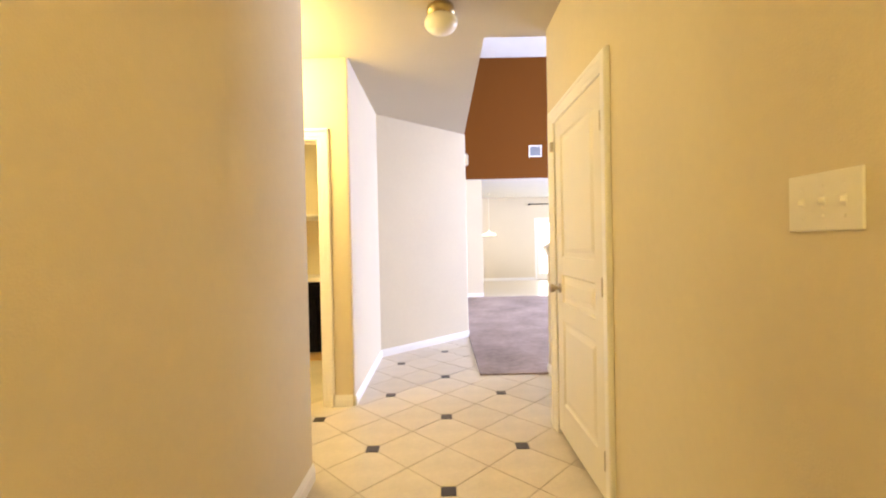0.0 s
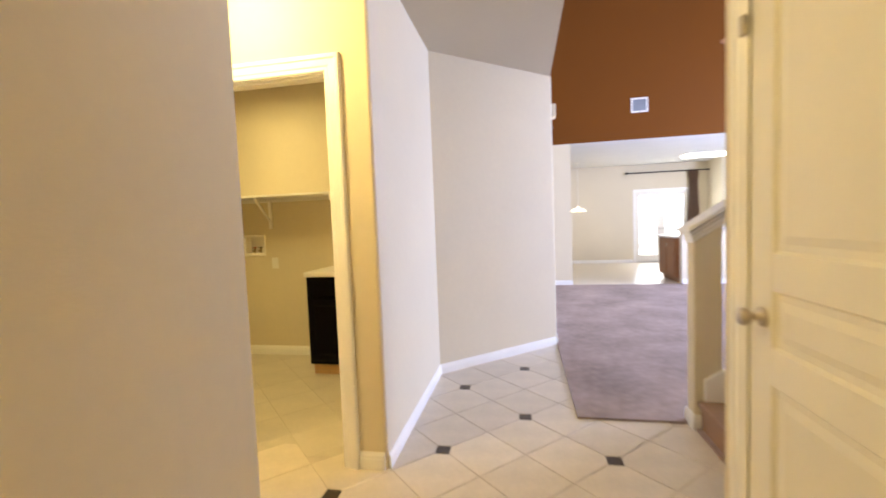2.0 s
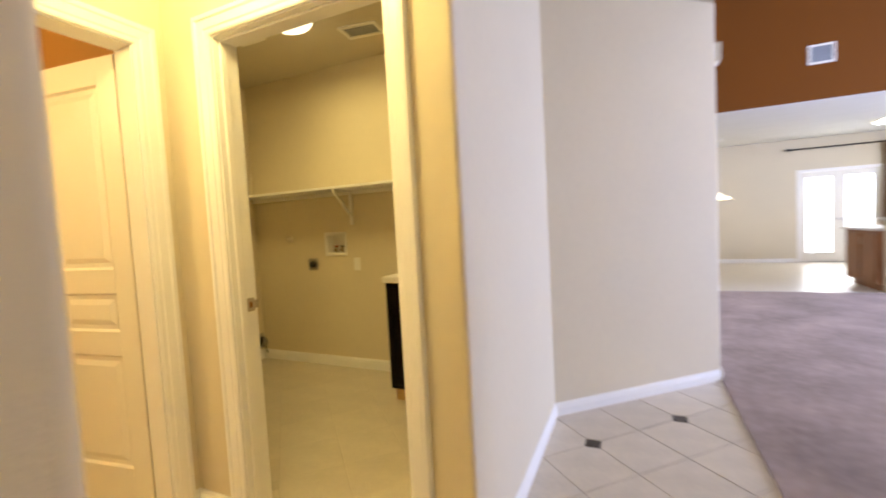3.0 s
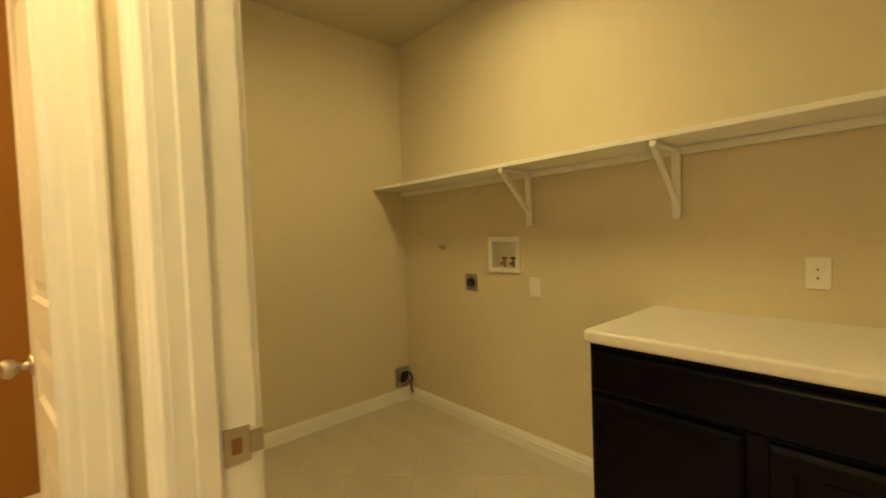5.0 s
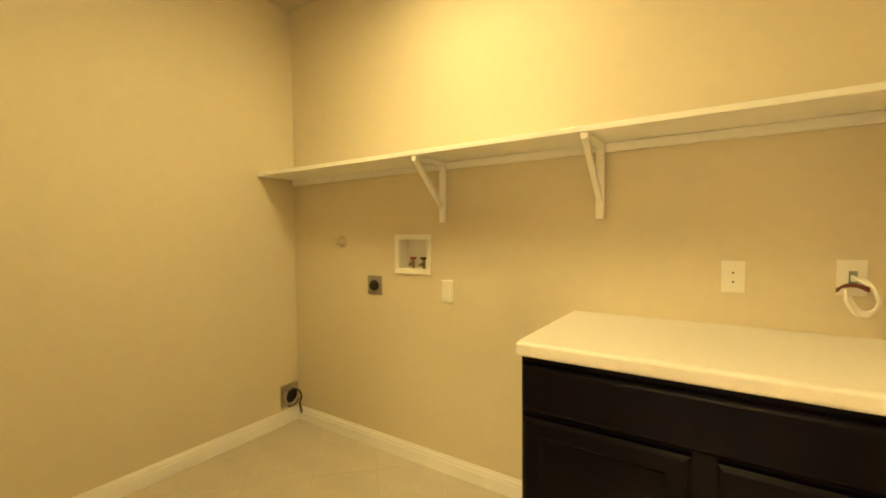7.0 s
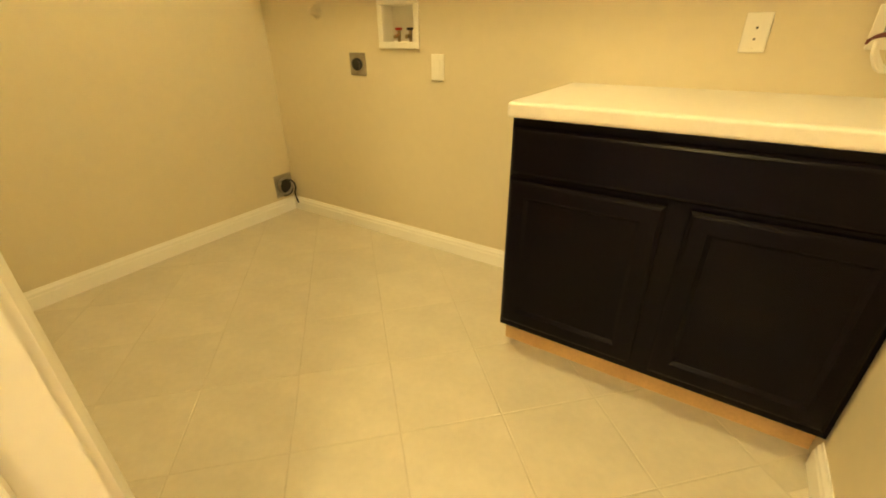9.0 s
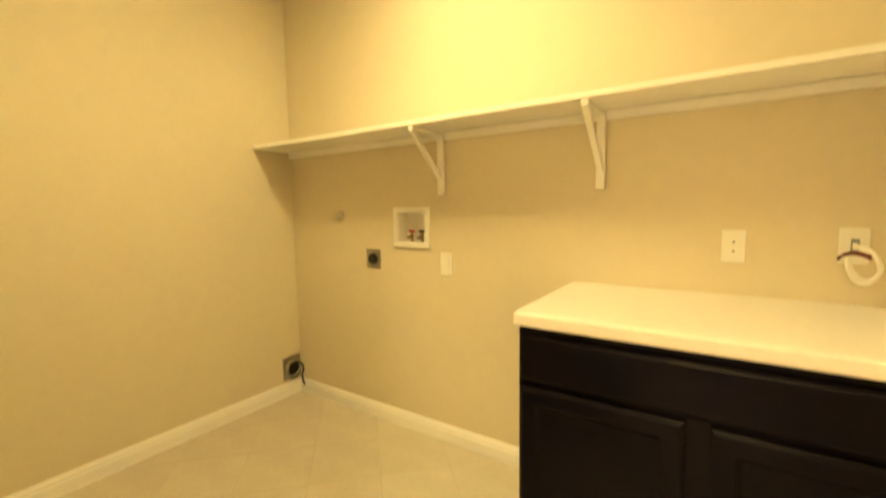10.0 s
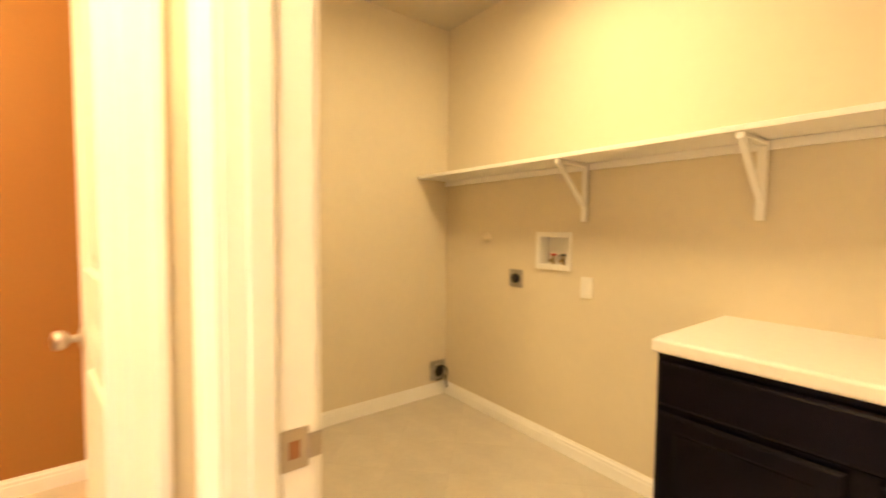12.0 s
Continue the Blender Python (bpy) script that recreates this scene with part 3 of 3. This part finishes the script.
for k in range(5):
    bm = prism([(0.20, -0.045), (0.62, -0.065), (0.66, -0.03), (0.66, 0.03), (0.62, 0.065), (0.20, 0.045)], -0.004, 0.004)
    box(0.10, -0.018, 0.004, 0.26, 0.018, 0.010, 0.002, 1, bm=bm)
    blade = part("blade", bm, KWOOD, fan, "reddish wooden blade")
    blade.matrix_basis = pose(FX, FY, FZ + 0.15, 0, 0, 72 * k + 12) @ pose(0, 0, 0, 10)
_root = thing("door_sensor", "small grey contact sensor on the closet door casing", "sensor")
part("cover", box(1.038, 2.60, 1.86, 1.056, 2.622, 1.925, 0.004, 2), NICKEL, _root)
# small chime box past the angled wall's corner
_root = thing("door_chime", "small white chime box on the wall", "door chime")
part("cover", box(0.656, 5.61, 2.36, 0.70, 5.75, 2.49, 0.006, 2), PLASTIC, _root)

# ---- laundry: shelf ----
shelf = thing("wall_shelf", "long cream wooden shelf on wooden brackets", "shelf")
SZ0, SZ1, SY = 1.622, 1.644, 4.743
part("board", box(LEFT + 0.003, SY, SZ0, -0.552, BACK - 0.002, SZ1, 0.002, 1), TRIM, shelf)
part("cleat", box(LEFT + 0.003, BACK - 0.02, SZ0 - 0.036, -0.552, BACK - 0.002, SZ0 - 0.001, 0.002, 1), TRIM, shelf, "thin wooden cleat under the board")
for bx in (-2.200, -1.430):
    bm = box(bx - 0.0165, BACK - 0.040, SZ0 - 0.306, bx + 0.0165, BACK - 0.021, SZ0 - 0.002, 0.002, 1)
    box(bx - 0.014, BACK - 0.27, SZ0 - 0.022, bx + 0.014, BACK - 0.04, SZ0 - 0.002, 0.002, 1, bm=bm)
    b = box(-0.011, -0.010, -0.165, 0.011, 0.010, 0.165, 0.002, 1)
    bmesh.ops.rotate(b, verts=b.verts, cent=(0, 0, 0), matrix=Matrix.Rotation(radians(47), 3, "X"))
    bmesh.ops.translate(b, verts=b.verts, vec=(bx, BACK - 0.145, SZ0 - 0.128))
    merge(bm, b)
    part("bracket", bm, TRIM, shelf, "cream triangular wooden bracket")

# ---- laundry: cabinet and worktop ----
CX0, CX1, CY = -1.537, -0.552, 4.435
cab = thing("base_cabinet", "dark espresso two-door base cabinet with drawer front", "cabinet")
bm = box(CX0, CY + 0.004, 0.108, CX1, BACK - 0.003, 0.880)
part("body", bm, ESPRESSO, cab)


def raised(x0, x1, z0, z1, name):
    """A shaped front: eased outer edge, flat frame, sloped inner edge and, on doors, a sunk panel."""
    tall = z1 - z0 > 0.3
    rings = [(0.0, CY + 0.003), (0.0, CY - 0.010), (0.006, CY - 0.015), (0.013, CY - 0.018)]
    if tall:
        rings += [(0.052, CY - 0.018), (0.055, CY - 0.0165), (0.066, CY - 0.0085), (0.070, CY - 0.0085)]
    bm = bmesh.new()
    loops = [[bm.verts.new((x, y, z)) for x, z in ((x0 + d, z0 + d), (x1 - d, z0 + d), (x1 - d, z1 - d), (x0 + d, z1 - d))] for d, y in rings]
    for a, c in zip(loops, loops[1:]):
        for k in range(4):
            bm.faces.new((a[k], a[(k + 1) % 4], c[(k + 1) % 4], c[k]))
    bm.faces.new(loops[-1])
    bm.faces.new(loops[0][::-1])
    bmesh.ops.recalc_face_normals(bm, faces=bm.faces)
    return part(name, bm, ESPRESSO, cab)


raised(CX0 + 0.008, -1.070, 0.140, 0.688, "door")
raised(-1.014, CX1 - 0.015, 0.140, 0.688, "door")
raised(CX0 + 0.008, CX1 - 0.015, 0.705, 0.853, "drawer_front")
part("toe_kick", box(CX0 + 0.012, CY + 0.065, 0, CX1, CY + 0.08, 0.108), RAWWOOD, cab, "raw unpainted wood toe kick")
part("side_foot", box(CX0 + 0.001, CY + 0.065, 0, CX0 + 0.012, BACK - 0.003, 0.108), RAWWOOD, cab, "raw wood cabinet side")
top = thing("worktop", "ivory laminate worktop with a rounded front edge", "worktop")
part("slab", box(-1.540, 4.420, 0.884, -0.551, BACK - 0.002, 0.926, 0.0), LAMINATE, top)
part("front_edge", box(-1.543, 4.398, 0.882, -0.551, 4.424, 0.9263, 0.010, 4), LAMINATE, top, "rounded ivory front edge")

# ---- laundry: fittings on the back wall ----
valve = thing("washer_box", "white recessed washer valve box with two taps", "valve box")
bx0, bx1, bz0, bz1 = -2.539, -2.293, 1.040, 1.258
f = 0.030
bm = box(bx0, BACK - 0.012, bz0, bx1, BACK + 0.0, bz0 + f, 0.003, 2)
box(bx0, BACK - 0.012, bz1 - f, bx1, BACK, bz1, 0.003, 2, bm=bm)
box(bx0, BACK - 0.012, bz0 + f, bx0 + f, BACK, bz1 - f, 0.003, 2, bm=bm)
box(bx1 - f, BACK - 0.012, bz0 + f, bx1, BACK, bz1 - f, 0.003, 2, bm=bm)
part("frame", bm, PLASTIC, valve)
for vx, col in ((-2.44, RED), (-2.37, BLACK)):
    bm = rod((vx, BACK + 0.03, bz0 + f), (vx, BACK + 0.03, bz0 + f + 0.05), 0.008)
    rod((vx, BACK + 0.03, bz0 + f + 0.028), (vx, BACK - 0.004, bz0 + f + 0.022), 0.009, bm=bm)
    v = part("tap", bm, BRONZE, valve, "brass washer tap")
    bm = box(vx - 0.018, BACK + 0.020, bz0 + f + 0.050, vx + 0.018, BACK + 0.038, bz0 + f + 0.062, 0.004, 2)
    part("tap_handle", bm, col, v)
bm = box(bx0 + f, BACK + 0.075, bz0 + f, bx1 - f, BACK + 0.078, bz1 - f)
part("back", bm, PLASTIC, valve)
bm = box(bx0 + f - 0.002, BACK, bz0 + f - 0.003, bx1 - f + 0.002, BACK + 0.078, bz0 + f)
box(bx0 + f - 0.002, BACK, bz1 - f, bx1 - f + 0.002, BACK + 0.078, bz1 - f + 0.003, bm=bm)
box(bx0 + f - 0.003, BACK, bz0 + f, bx0 + f, BACK + 0.078, bz1 - f, bm=bm)
box(bx1 - f, BACK, bz0 + f, bx1 - f + 0.003, BACK + 0.078, bz1 - f, bm=bm)
part("liner", bm, PLASTIC, valve)

dry = thing("dryer_outlet", "steel plate with a black round dryer socket", "outlet")
part("plate", box(-2.757, BACK - 0.005, 0.908, -2.645, BACK - 0.0003, 1.018, 0.002, 1), STEEL, dry)
part("socket", lathe([(0.030, 0), (0.030, 0.014), (0.025, 0.017), (0.010, 0.014)], pose(-2.70, BACK - 0.005, 0.963, 90), 24), BLACK, dry, smooth=True)

plate("wall_outlet", "cream rocker outlet plate beside the washer box", "outlet", 0.072, 0.115, pose(-2.193, BACK, 0.962) @ ON_Y, [("rocker", 0, 0), ("screw", 0, 0.046), ("screw", 0, -0.046)])
plate("jack_plate", "white plate with two small dark jacks", "wall plate", 0.072, 0.115, pose(-0.980, BACK, 1.100) @ ON_Y, [("jack", 0, 0.014), ("jack", 0, -0.018), ("screw", 0, 0.046), ("screw", 0, -0.046)])
wp = plate("cable_plate", "white plate with loose white cables looped out", "wall plate", 0.072, 0.115, pose(-0.672, BACK, 1.112) @ ON_Y, [])
part("opening", box(-0.008, -0.022, 0.0055, 0.012, 0.022, 0.0075), VENTGREY, wp)
for k in range(3):
    o = 0.006 * k
    tube([(0.0, 0.005 - o, 0.004), (0.012 + o, -0.005, 0.035), (0.045, -0.035 - o, 0.055 + o), (0.048, -0.085, 0.05), (0.020, -0.100 - o, 0.045), (-0.005 - o, -0.075, 0.045 + o), (-0.02, -0.035, 0.04)], 0.0058, PLASTIC, "cable", wp, "loose white cable")
for k in range(2):
    tube([(0.03, -0.034 + 0.008 * k, 0.06), (0.0, -0.022 + 0.006 * k, 0.055), (-0.025, -0.025 + 0.004 * k, 0.045), (-0.042, -0.034 - 0.008 * k, 0.04)], 0.0036, REDWIRE, "wire", wp, "thin red-brown wire")

gas = thing("gas_cap", "small painted round pipe cap on the wall", "pipe cap")
part("cap", lathe([(0.034, 0), (0.034, 0.004), (0.017, 0.007), (0.016, 0.045), (0.012, 0.052)], pose(-2.968, BACK, 1.214, 90), 20), PAINT, gas, smooth=True)

vent = thing("dryer_vent", "galvanised round dryer duct with a loose black cord", "dryer vent")
VY, VZ = 4.94, 0.188
bm = box(LEFT + 0.0005, VY - 0.068, VZ - 0.075, LEFT + 0.005, VY + 0.068, VZ + 0.075, 0.002, 1)
part("plate", bm, STEEL, vent)
bm = lathe([(0.053, 0.0), (0.053, 0.035), (0.050, 0.035), (0.050, 0.006), (0.004, 0.006)], pose(LEFT + 0.004, VY, VZ, 0, 90, 0), 28)
part("duct", bm, STEEL, vent, "short galvanised duct collar", True)
# black disc in the collar stands in for the shade inside the duct
part("opening", lathe([(0.049, 0.0105), (0.049, 0.012), (0.02, 0.0125)], pose(LEFT + 0.004, VY, VZ, 0, 90, 0), 24), BLACK, vent, "black disc for the shade inside the duct")
tube([(LEFT + 0.02, VY - 0.035, VZ + 0.03), (LEFT + 0.06, VY - 0.02, VZ + 0.05), (LEFT + 0.065, VY + 0.025, VZ + 0.035), (LEFT + 0.06, VY + 0.05, VZ - 0.02), (LEFT + 0.05, VY + 0.045, VZ - 0.055), (LEFT + 0.055, VY + 0.055, VZ - 0.13)], 0.0055, BLACK, "cord", vent, "black cord")
tube([(LEFT + 0.04, VY + 0.045, VZ - 0.03), (LEFT + 0.05, VY, VZ - 0.055), (LEFT + 0.04, VY - 0.04, VZ - 0.06)], 0.004, BLACK, "cord", vent)

strike = thing("strike_plate", "nickel strike plate on the laundry door jamb", "strike plate")
bm = box(JL, 3.205, 0.93, JL + 0.0025, 3.245, 0.99, 0.001, 1)
part("plate", bm, NICKEL, strike)
bm = box(JL + 0.0, YL1 - 0.012, 0.942, JL + 0.006, YL1 + 0.010, 0.978, 0.002, 1)
part("lip", bm, NICKEL, strike)
part("latch_hole", box(JL + 0.0024, 3.216, 0.947, JL + 0.0032, 3.232, 0.973), KWOOD, strike)

# ---- kitchen beyond ----
half = tagged(finish("half_wall", box(3.235, FAR + 0.003, 0, 7.0, FAR + 0.13, 1.005), PAINT), "pale half wall between kitchen and living room", "wall", kind="structure")
ledge = thing("half_wall_ledge", "grey-brown ledge capping the half wall", "ledge")
part("slab", box(3.20, FAR - 0.06, 1.006, 7.0, FAR + 0.30, 1.045, 0.006, 2), STONE, ledge)
kc = thing("kitchen_cabinet", "warm wooden kitchen base cabinet end", "cabinet")
part("body", box(3.18, FAR + 0.135, 0.10, 3.90, 10.75, 0.86, 0.004, 1), KWOOD, kc)
part("plinth", box(3.24, FAR + 0.135, 0, 3.88, 10.68, 0.10), KWOOD, kc)
for y0, y1 in ((9.78, 10.22), (10.26, 10.70)):
    d = part("door", box(3.160, y0, 0.14, 3.179, y1, 0.82, 0.004, 2), KWOOD, kc)
    part("handle", rod((3.145, y1 - 0.05, 0.66), (3.145, y1 - 0.05, 0.76), 0.006), NICKEL, d)
kt = thing("kitchen_worktop", "pale kitchen worktop above the wooden cabinets", "worktop")
part("slab", box(3.13, FAR + 0.132, 0.862, 6.8, 10.80, 0.90, 0.006, 2), LAMINATE, kt)
kc2 = thing("kitchen_cabinet", "warm wooden kitchen base cabinet run", "cabinet")
part("body", box(3.905, FAR + 0.135, 0.0, 6.8, 10.72, 0.86, 0.004, 1), KWOOD, kc2)

fd = tagged(new("window_1"), "bright glazed white double french doors", "french doors", kind="structure")
for x0, x1 in ((3.46, 4.135), (4.145, 4.82)):
    bm = box(x0, 13.83, 0.01, x0 + 0.11, 13.875, 2.0, 0.003, 1)
    box(x1 - 0.11, 13.83, 0.01, x1, 13.875, 2.0, 0.003, 1, bm=bm)
    box(x0 + 0.11, 13.83, 0.01, x1 - 0.11, 13.875, 0.22, 0.003, 1, bm=bm)
    box(x0 + 0.11, 13.83, 1.88, x1 - 0.11, 13.875, 2.0, 0.003, 1, bm=bm)
    part("door_frame", bm, DOORP, fd)
    g = part("pane", box(x0 + 0.11, 13.85, 0.22, x1 - 0.11, 13.856, 1.88), GLASS, fd)
    g.visible_shadow = False
    part("handle", lathe([(0.025, 0), (0.02, 0.03), (0.03, 0.05), (0.02, 0.07)], pose(x1 - 0.05 if x0 < 4 else x0 + 0.05, 13.83, 0.95, 90), 16), NICKEL, fd)
bm = box(3.40, 13.79, 0, 3.458, 13.93, 2.06, 0.004, 1)
box(4.822, 13.79, 0, 4.88, 13.93, 2.06, 0.004, 1, bm=bm)
box(3.458, 13.79, 2.003, 4.822, 13.93, 2.06, 0.004, 1, bm=bm)
part("outer_frame", bm, TRIM, fd)
part("threshold", box(3.46, 13.80, 0.0, 4.82, 13.93, 0.009), IRON, fd, "dark metal threshold")

rodt = thing("curtain_rod", "dark iron curtain rod with finials above french doors", "curtain rod")
part("rod", rod((3.27, 13.70, 2.51), (5.26, 13.70, 2.51), 0.016), IRON, rodt)
for x, s in ((3.27, -1), (5.26, 1)):
    part("finial", lathe([(0.016, 0), (0.03, 0.02), (0.035, 0.05), (0.01, 0.085)], pose(x, 13.70, 2.51, 0, 90 * s), 14), IRON, rodt, smooth=True)
for x in (3.45, 5.08):
    part("bracket", box(x - 0.01, 13.69, 2.50, x + 0.01, 13.799, 2.52), IRON, rodt)
cu = thing("curtain", "gathered brown curtain panel tied at the rod", "curtain")
bm = bmesh.new()
cols, rows2 = 48, 24
grid_ = []
for r in range(rows2 + 1):
    z = 2.53 - 2.45 * r / rows2
    pinch = 0.13 if z > 2.3 else 0.10 + 0.05 * min(1, (2.3 - z) / 1.2)
    grid_.append([bm.verts.new((4.925 + pinch * (2 * c / cols - 1), 13.70 + 0.028 * math.sin(c * 1.25) * (1 - 0.3 * math.sin(z * 3)), z)) for c in range(cols + 1)])
for a, c in zip(grid_, grid_[1:]):
    for k in range(cols):
        bm.faces.new((a[k], a[k + 1], c[k + 1], c[k]))
bmesh.ops.solidify(bm, geom=bm.faces[:], thickness=0.004)
part("panel", bm, CURTAIN, cu, smooth=True)

kl = thing("ceiling_light", "lit rectangular fluorescent light on kitchen ceiling", "ceiling light")
part("housing", box(4.1, 11.85, H - 0.03, 5.3, 12.35, H - 0.001, 0.006, 2), PLASTIC, kl)
part("diffuser", box(4.13, 11.88, H - 0.075, 5.27, 12.32, H - 0.031, 0.02, 3), TUBE, kl).visible_shadow = False
pd = thing("pendant_light", "lit dome pendant light in the breakfast nook", "pendant light")
part("shade", lathe([(0.20, 0), (0.19, 0.025), (0.13, 0.06), (0.04, 0.085), (0.01, 0.145)], pose(1.75, 12.5, 1.49), 32), LIT, pd, "glowing glass shade", True).visible_shadow = False
part("stem", rod((1.75, 12.5, 1.63), (1.75, 12.5, H), 0.005), PLASTIC, pd)
part("canopy", lathe([(0.06, 0), (0.06, -0.015), (0.02, -0.03)], pose(1.75, 12.5, H), 24), PLASTIC, pd)
mw = thing("television", "black flat television mounted on the kitchen wall", "television")
part("screen", box(5.57, 12.84, 1.37, 6.35, 12.88, 1.74, 0.006, 2), BLACK, mw)
part("mount", box(5.85, 12.88, 1.48, 6.05, 12.899, 1.62), BLACK, mw)
lw = tagged(new("window_2"), "tall living room window with white frame", "window", kind="structure")
bm = box(7.01, 5.4, 0.65, 7.10, 5.48, 2.75)
box(7.01, 8.92, 0.65, 7.10, 9.0, 2.75, bm=bm)
box(7.01, 5.48, 0.65, 7.10, 8.92, 0.73, bm=bm)
box(7.01, 5.48, 2.67, 7.10, 8.92, 2.75, bm=bm)
box(7.01, 7.17, 0.73, 7.10, 7.23, 2.67, bm=bm)
part("window_frame", bm, TRIM, lw)
for y0, y1 in ((5.48, 7.17), (7.23, 8.92)):
    part("pane", box(7.05, y0, 0.73, 7.056, y1, 2.67), GLASS, lw).visible_shadow = False

# ---- floor tiles, laid on the diagonal with small dark insets ----
Q = 0.661 / 2
G = 0.0025
CLIP = 0.058
ORI = (0.320, 2.905)


def tile_mesh(kind):
    """kind 0 to 3: the clipped corner; 4: a whole tile. In diagonal axes, corner at the origin."""
    g = 0.0014 if kind == 4 else G
    a, b = g, Q - g
    corners = [(a, a), (b, a), (b, b), (a, b)]
    pts = []
    for i, (x, y) in enumerate(corners):
        if i == kind:
            px, py = corners[i - 1]
            nx, ny = corners[(i + 1) % 4]
            for qx, qy in ((px, py), (nx, ny)):
                d = math.hypot(qx - x, qy - y)
                pts.append((x + (qx - x) / d * CLIP, y + (qy - y) / d * CLIP))
        else:
            pts.append((x, y))
    cx, cy = Q / 2, Q / 2
    bm = bmesh.new()
    lo = [bm.verts.new((x, y, -0.012)) for x, y in pts]
    mid = [bm.verts.new((x, y, -0.0012)) for x, y in pts]
    hi = [bm.verts.new((x + (cx - x) * 0.016, y + (cy - y) * 0.016, 0.0)) for x, y in pts]
    n = len(pts)
    for p_, q_ in ((lo, mid), (mid, hi)):
        for i in range(n):
            bm.faces.new((p_[i], p_[(i + 1) % n], q_[(i + 1) % n], q_[i]))
    bm.faces.new(hi)
    bmesh.ops.recalc_face_normals(bm, faces=bm.faces)
    me = bpy.data.meshes.new("tile")
    bm.to_mesh(me)
    bm.free()
    me.materials.append(TILE2 if kind == 4 else TILE)
    return me


TILES = [tile_mesh(k) for k in range(5)]
bm = box(-0.0385, -0.0385, -0.012, 0.0385, 0.0385, -0.0003, 0.0015, 1)
bmesh.ops.recalc_face_normals(bm, faces=bm.faces)
INSET = bpy.data.meshes.new("inset")
bm.to_mesh(INSET)
bm.free()
INSET.materials.append(INSERT)
for i in range(-22, 18):
    for j in range(-22, 22):
        u, v = (i + 0.5) * Q, (j + 0.5) * Q
        x, y = ORI[0] + (u - v) * _d, ORI[1] + (u + v) * _d
        hall = -0.55 < x < 1.3 and -1.5 < y < 3.2
        alcove = -1.95 < x <= -0.4 and 2.0 < y < 3.3
        foyer = -0.6 < x < 0.85 and 2.8 < y < 5.75 and y - x < 5.25
        stairfoot = 0.6 < x < 1.5 and 2.7 < y < 4.0
        laundry = LEFT - 0.28 < x < -0.42 and 3.2 < y < BACK + 0.28
        bath = -3.75 < x <= -1.85 and 1.6 < y < 3.2
        if not (hall or alcove or foyer or stairfoot or laundry or bath):
            continue
        plain = (laundry and not foyer and y > 3.30) or bath
        # each tile meets one inset: at its even-even corner
        ci, cj = i % 2, j % 2
        kind = 4 if plain else {(0, 0): 0, (1, 0): 1, (1, 1): 2, (0, 1): 3}[(ci, cj)]
        ob = new("tile", TILES[kind])
        ob.parent = floor
        sh = 0.058 if plain else 0.0  # the plain tiles are laid a quarter tile off
        ob.location = (ORI[0] + (i - j) * Q * _d - sh, ORI[1] + (i + j) * Q * _d + sh, -0.0004 if plain else 0)
        ob.rotation_euler = (0, 0, radians(45))
        if kind == 0:
            ob = new("inset", INSET)
            ob.parent = floor
            ob.location = (ORI[0] + (i - j) * Q * _d, ORI[1] + (i + j) * Q * _d, 0)
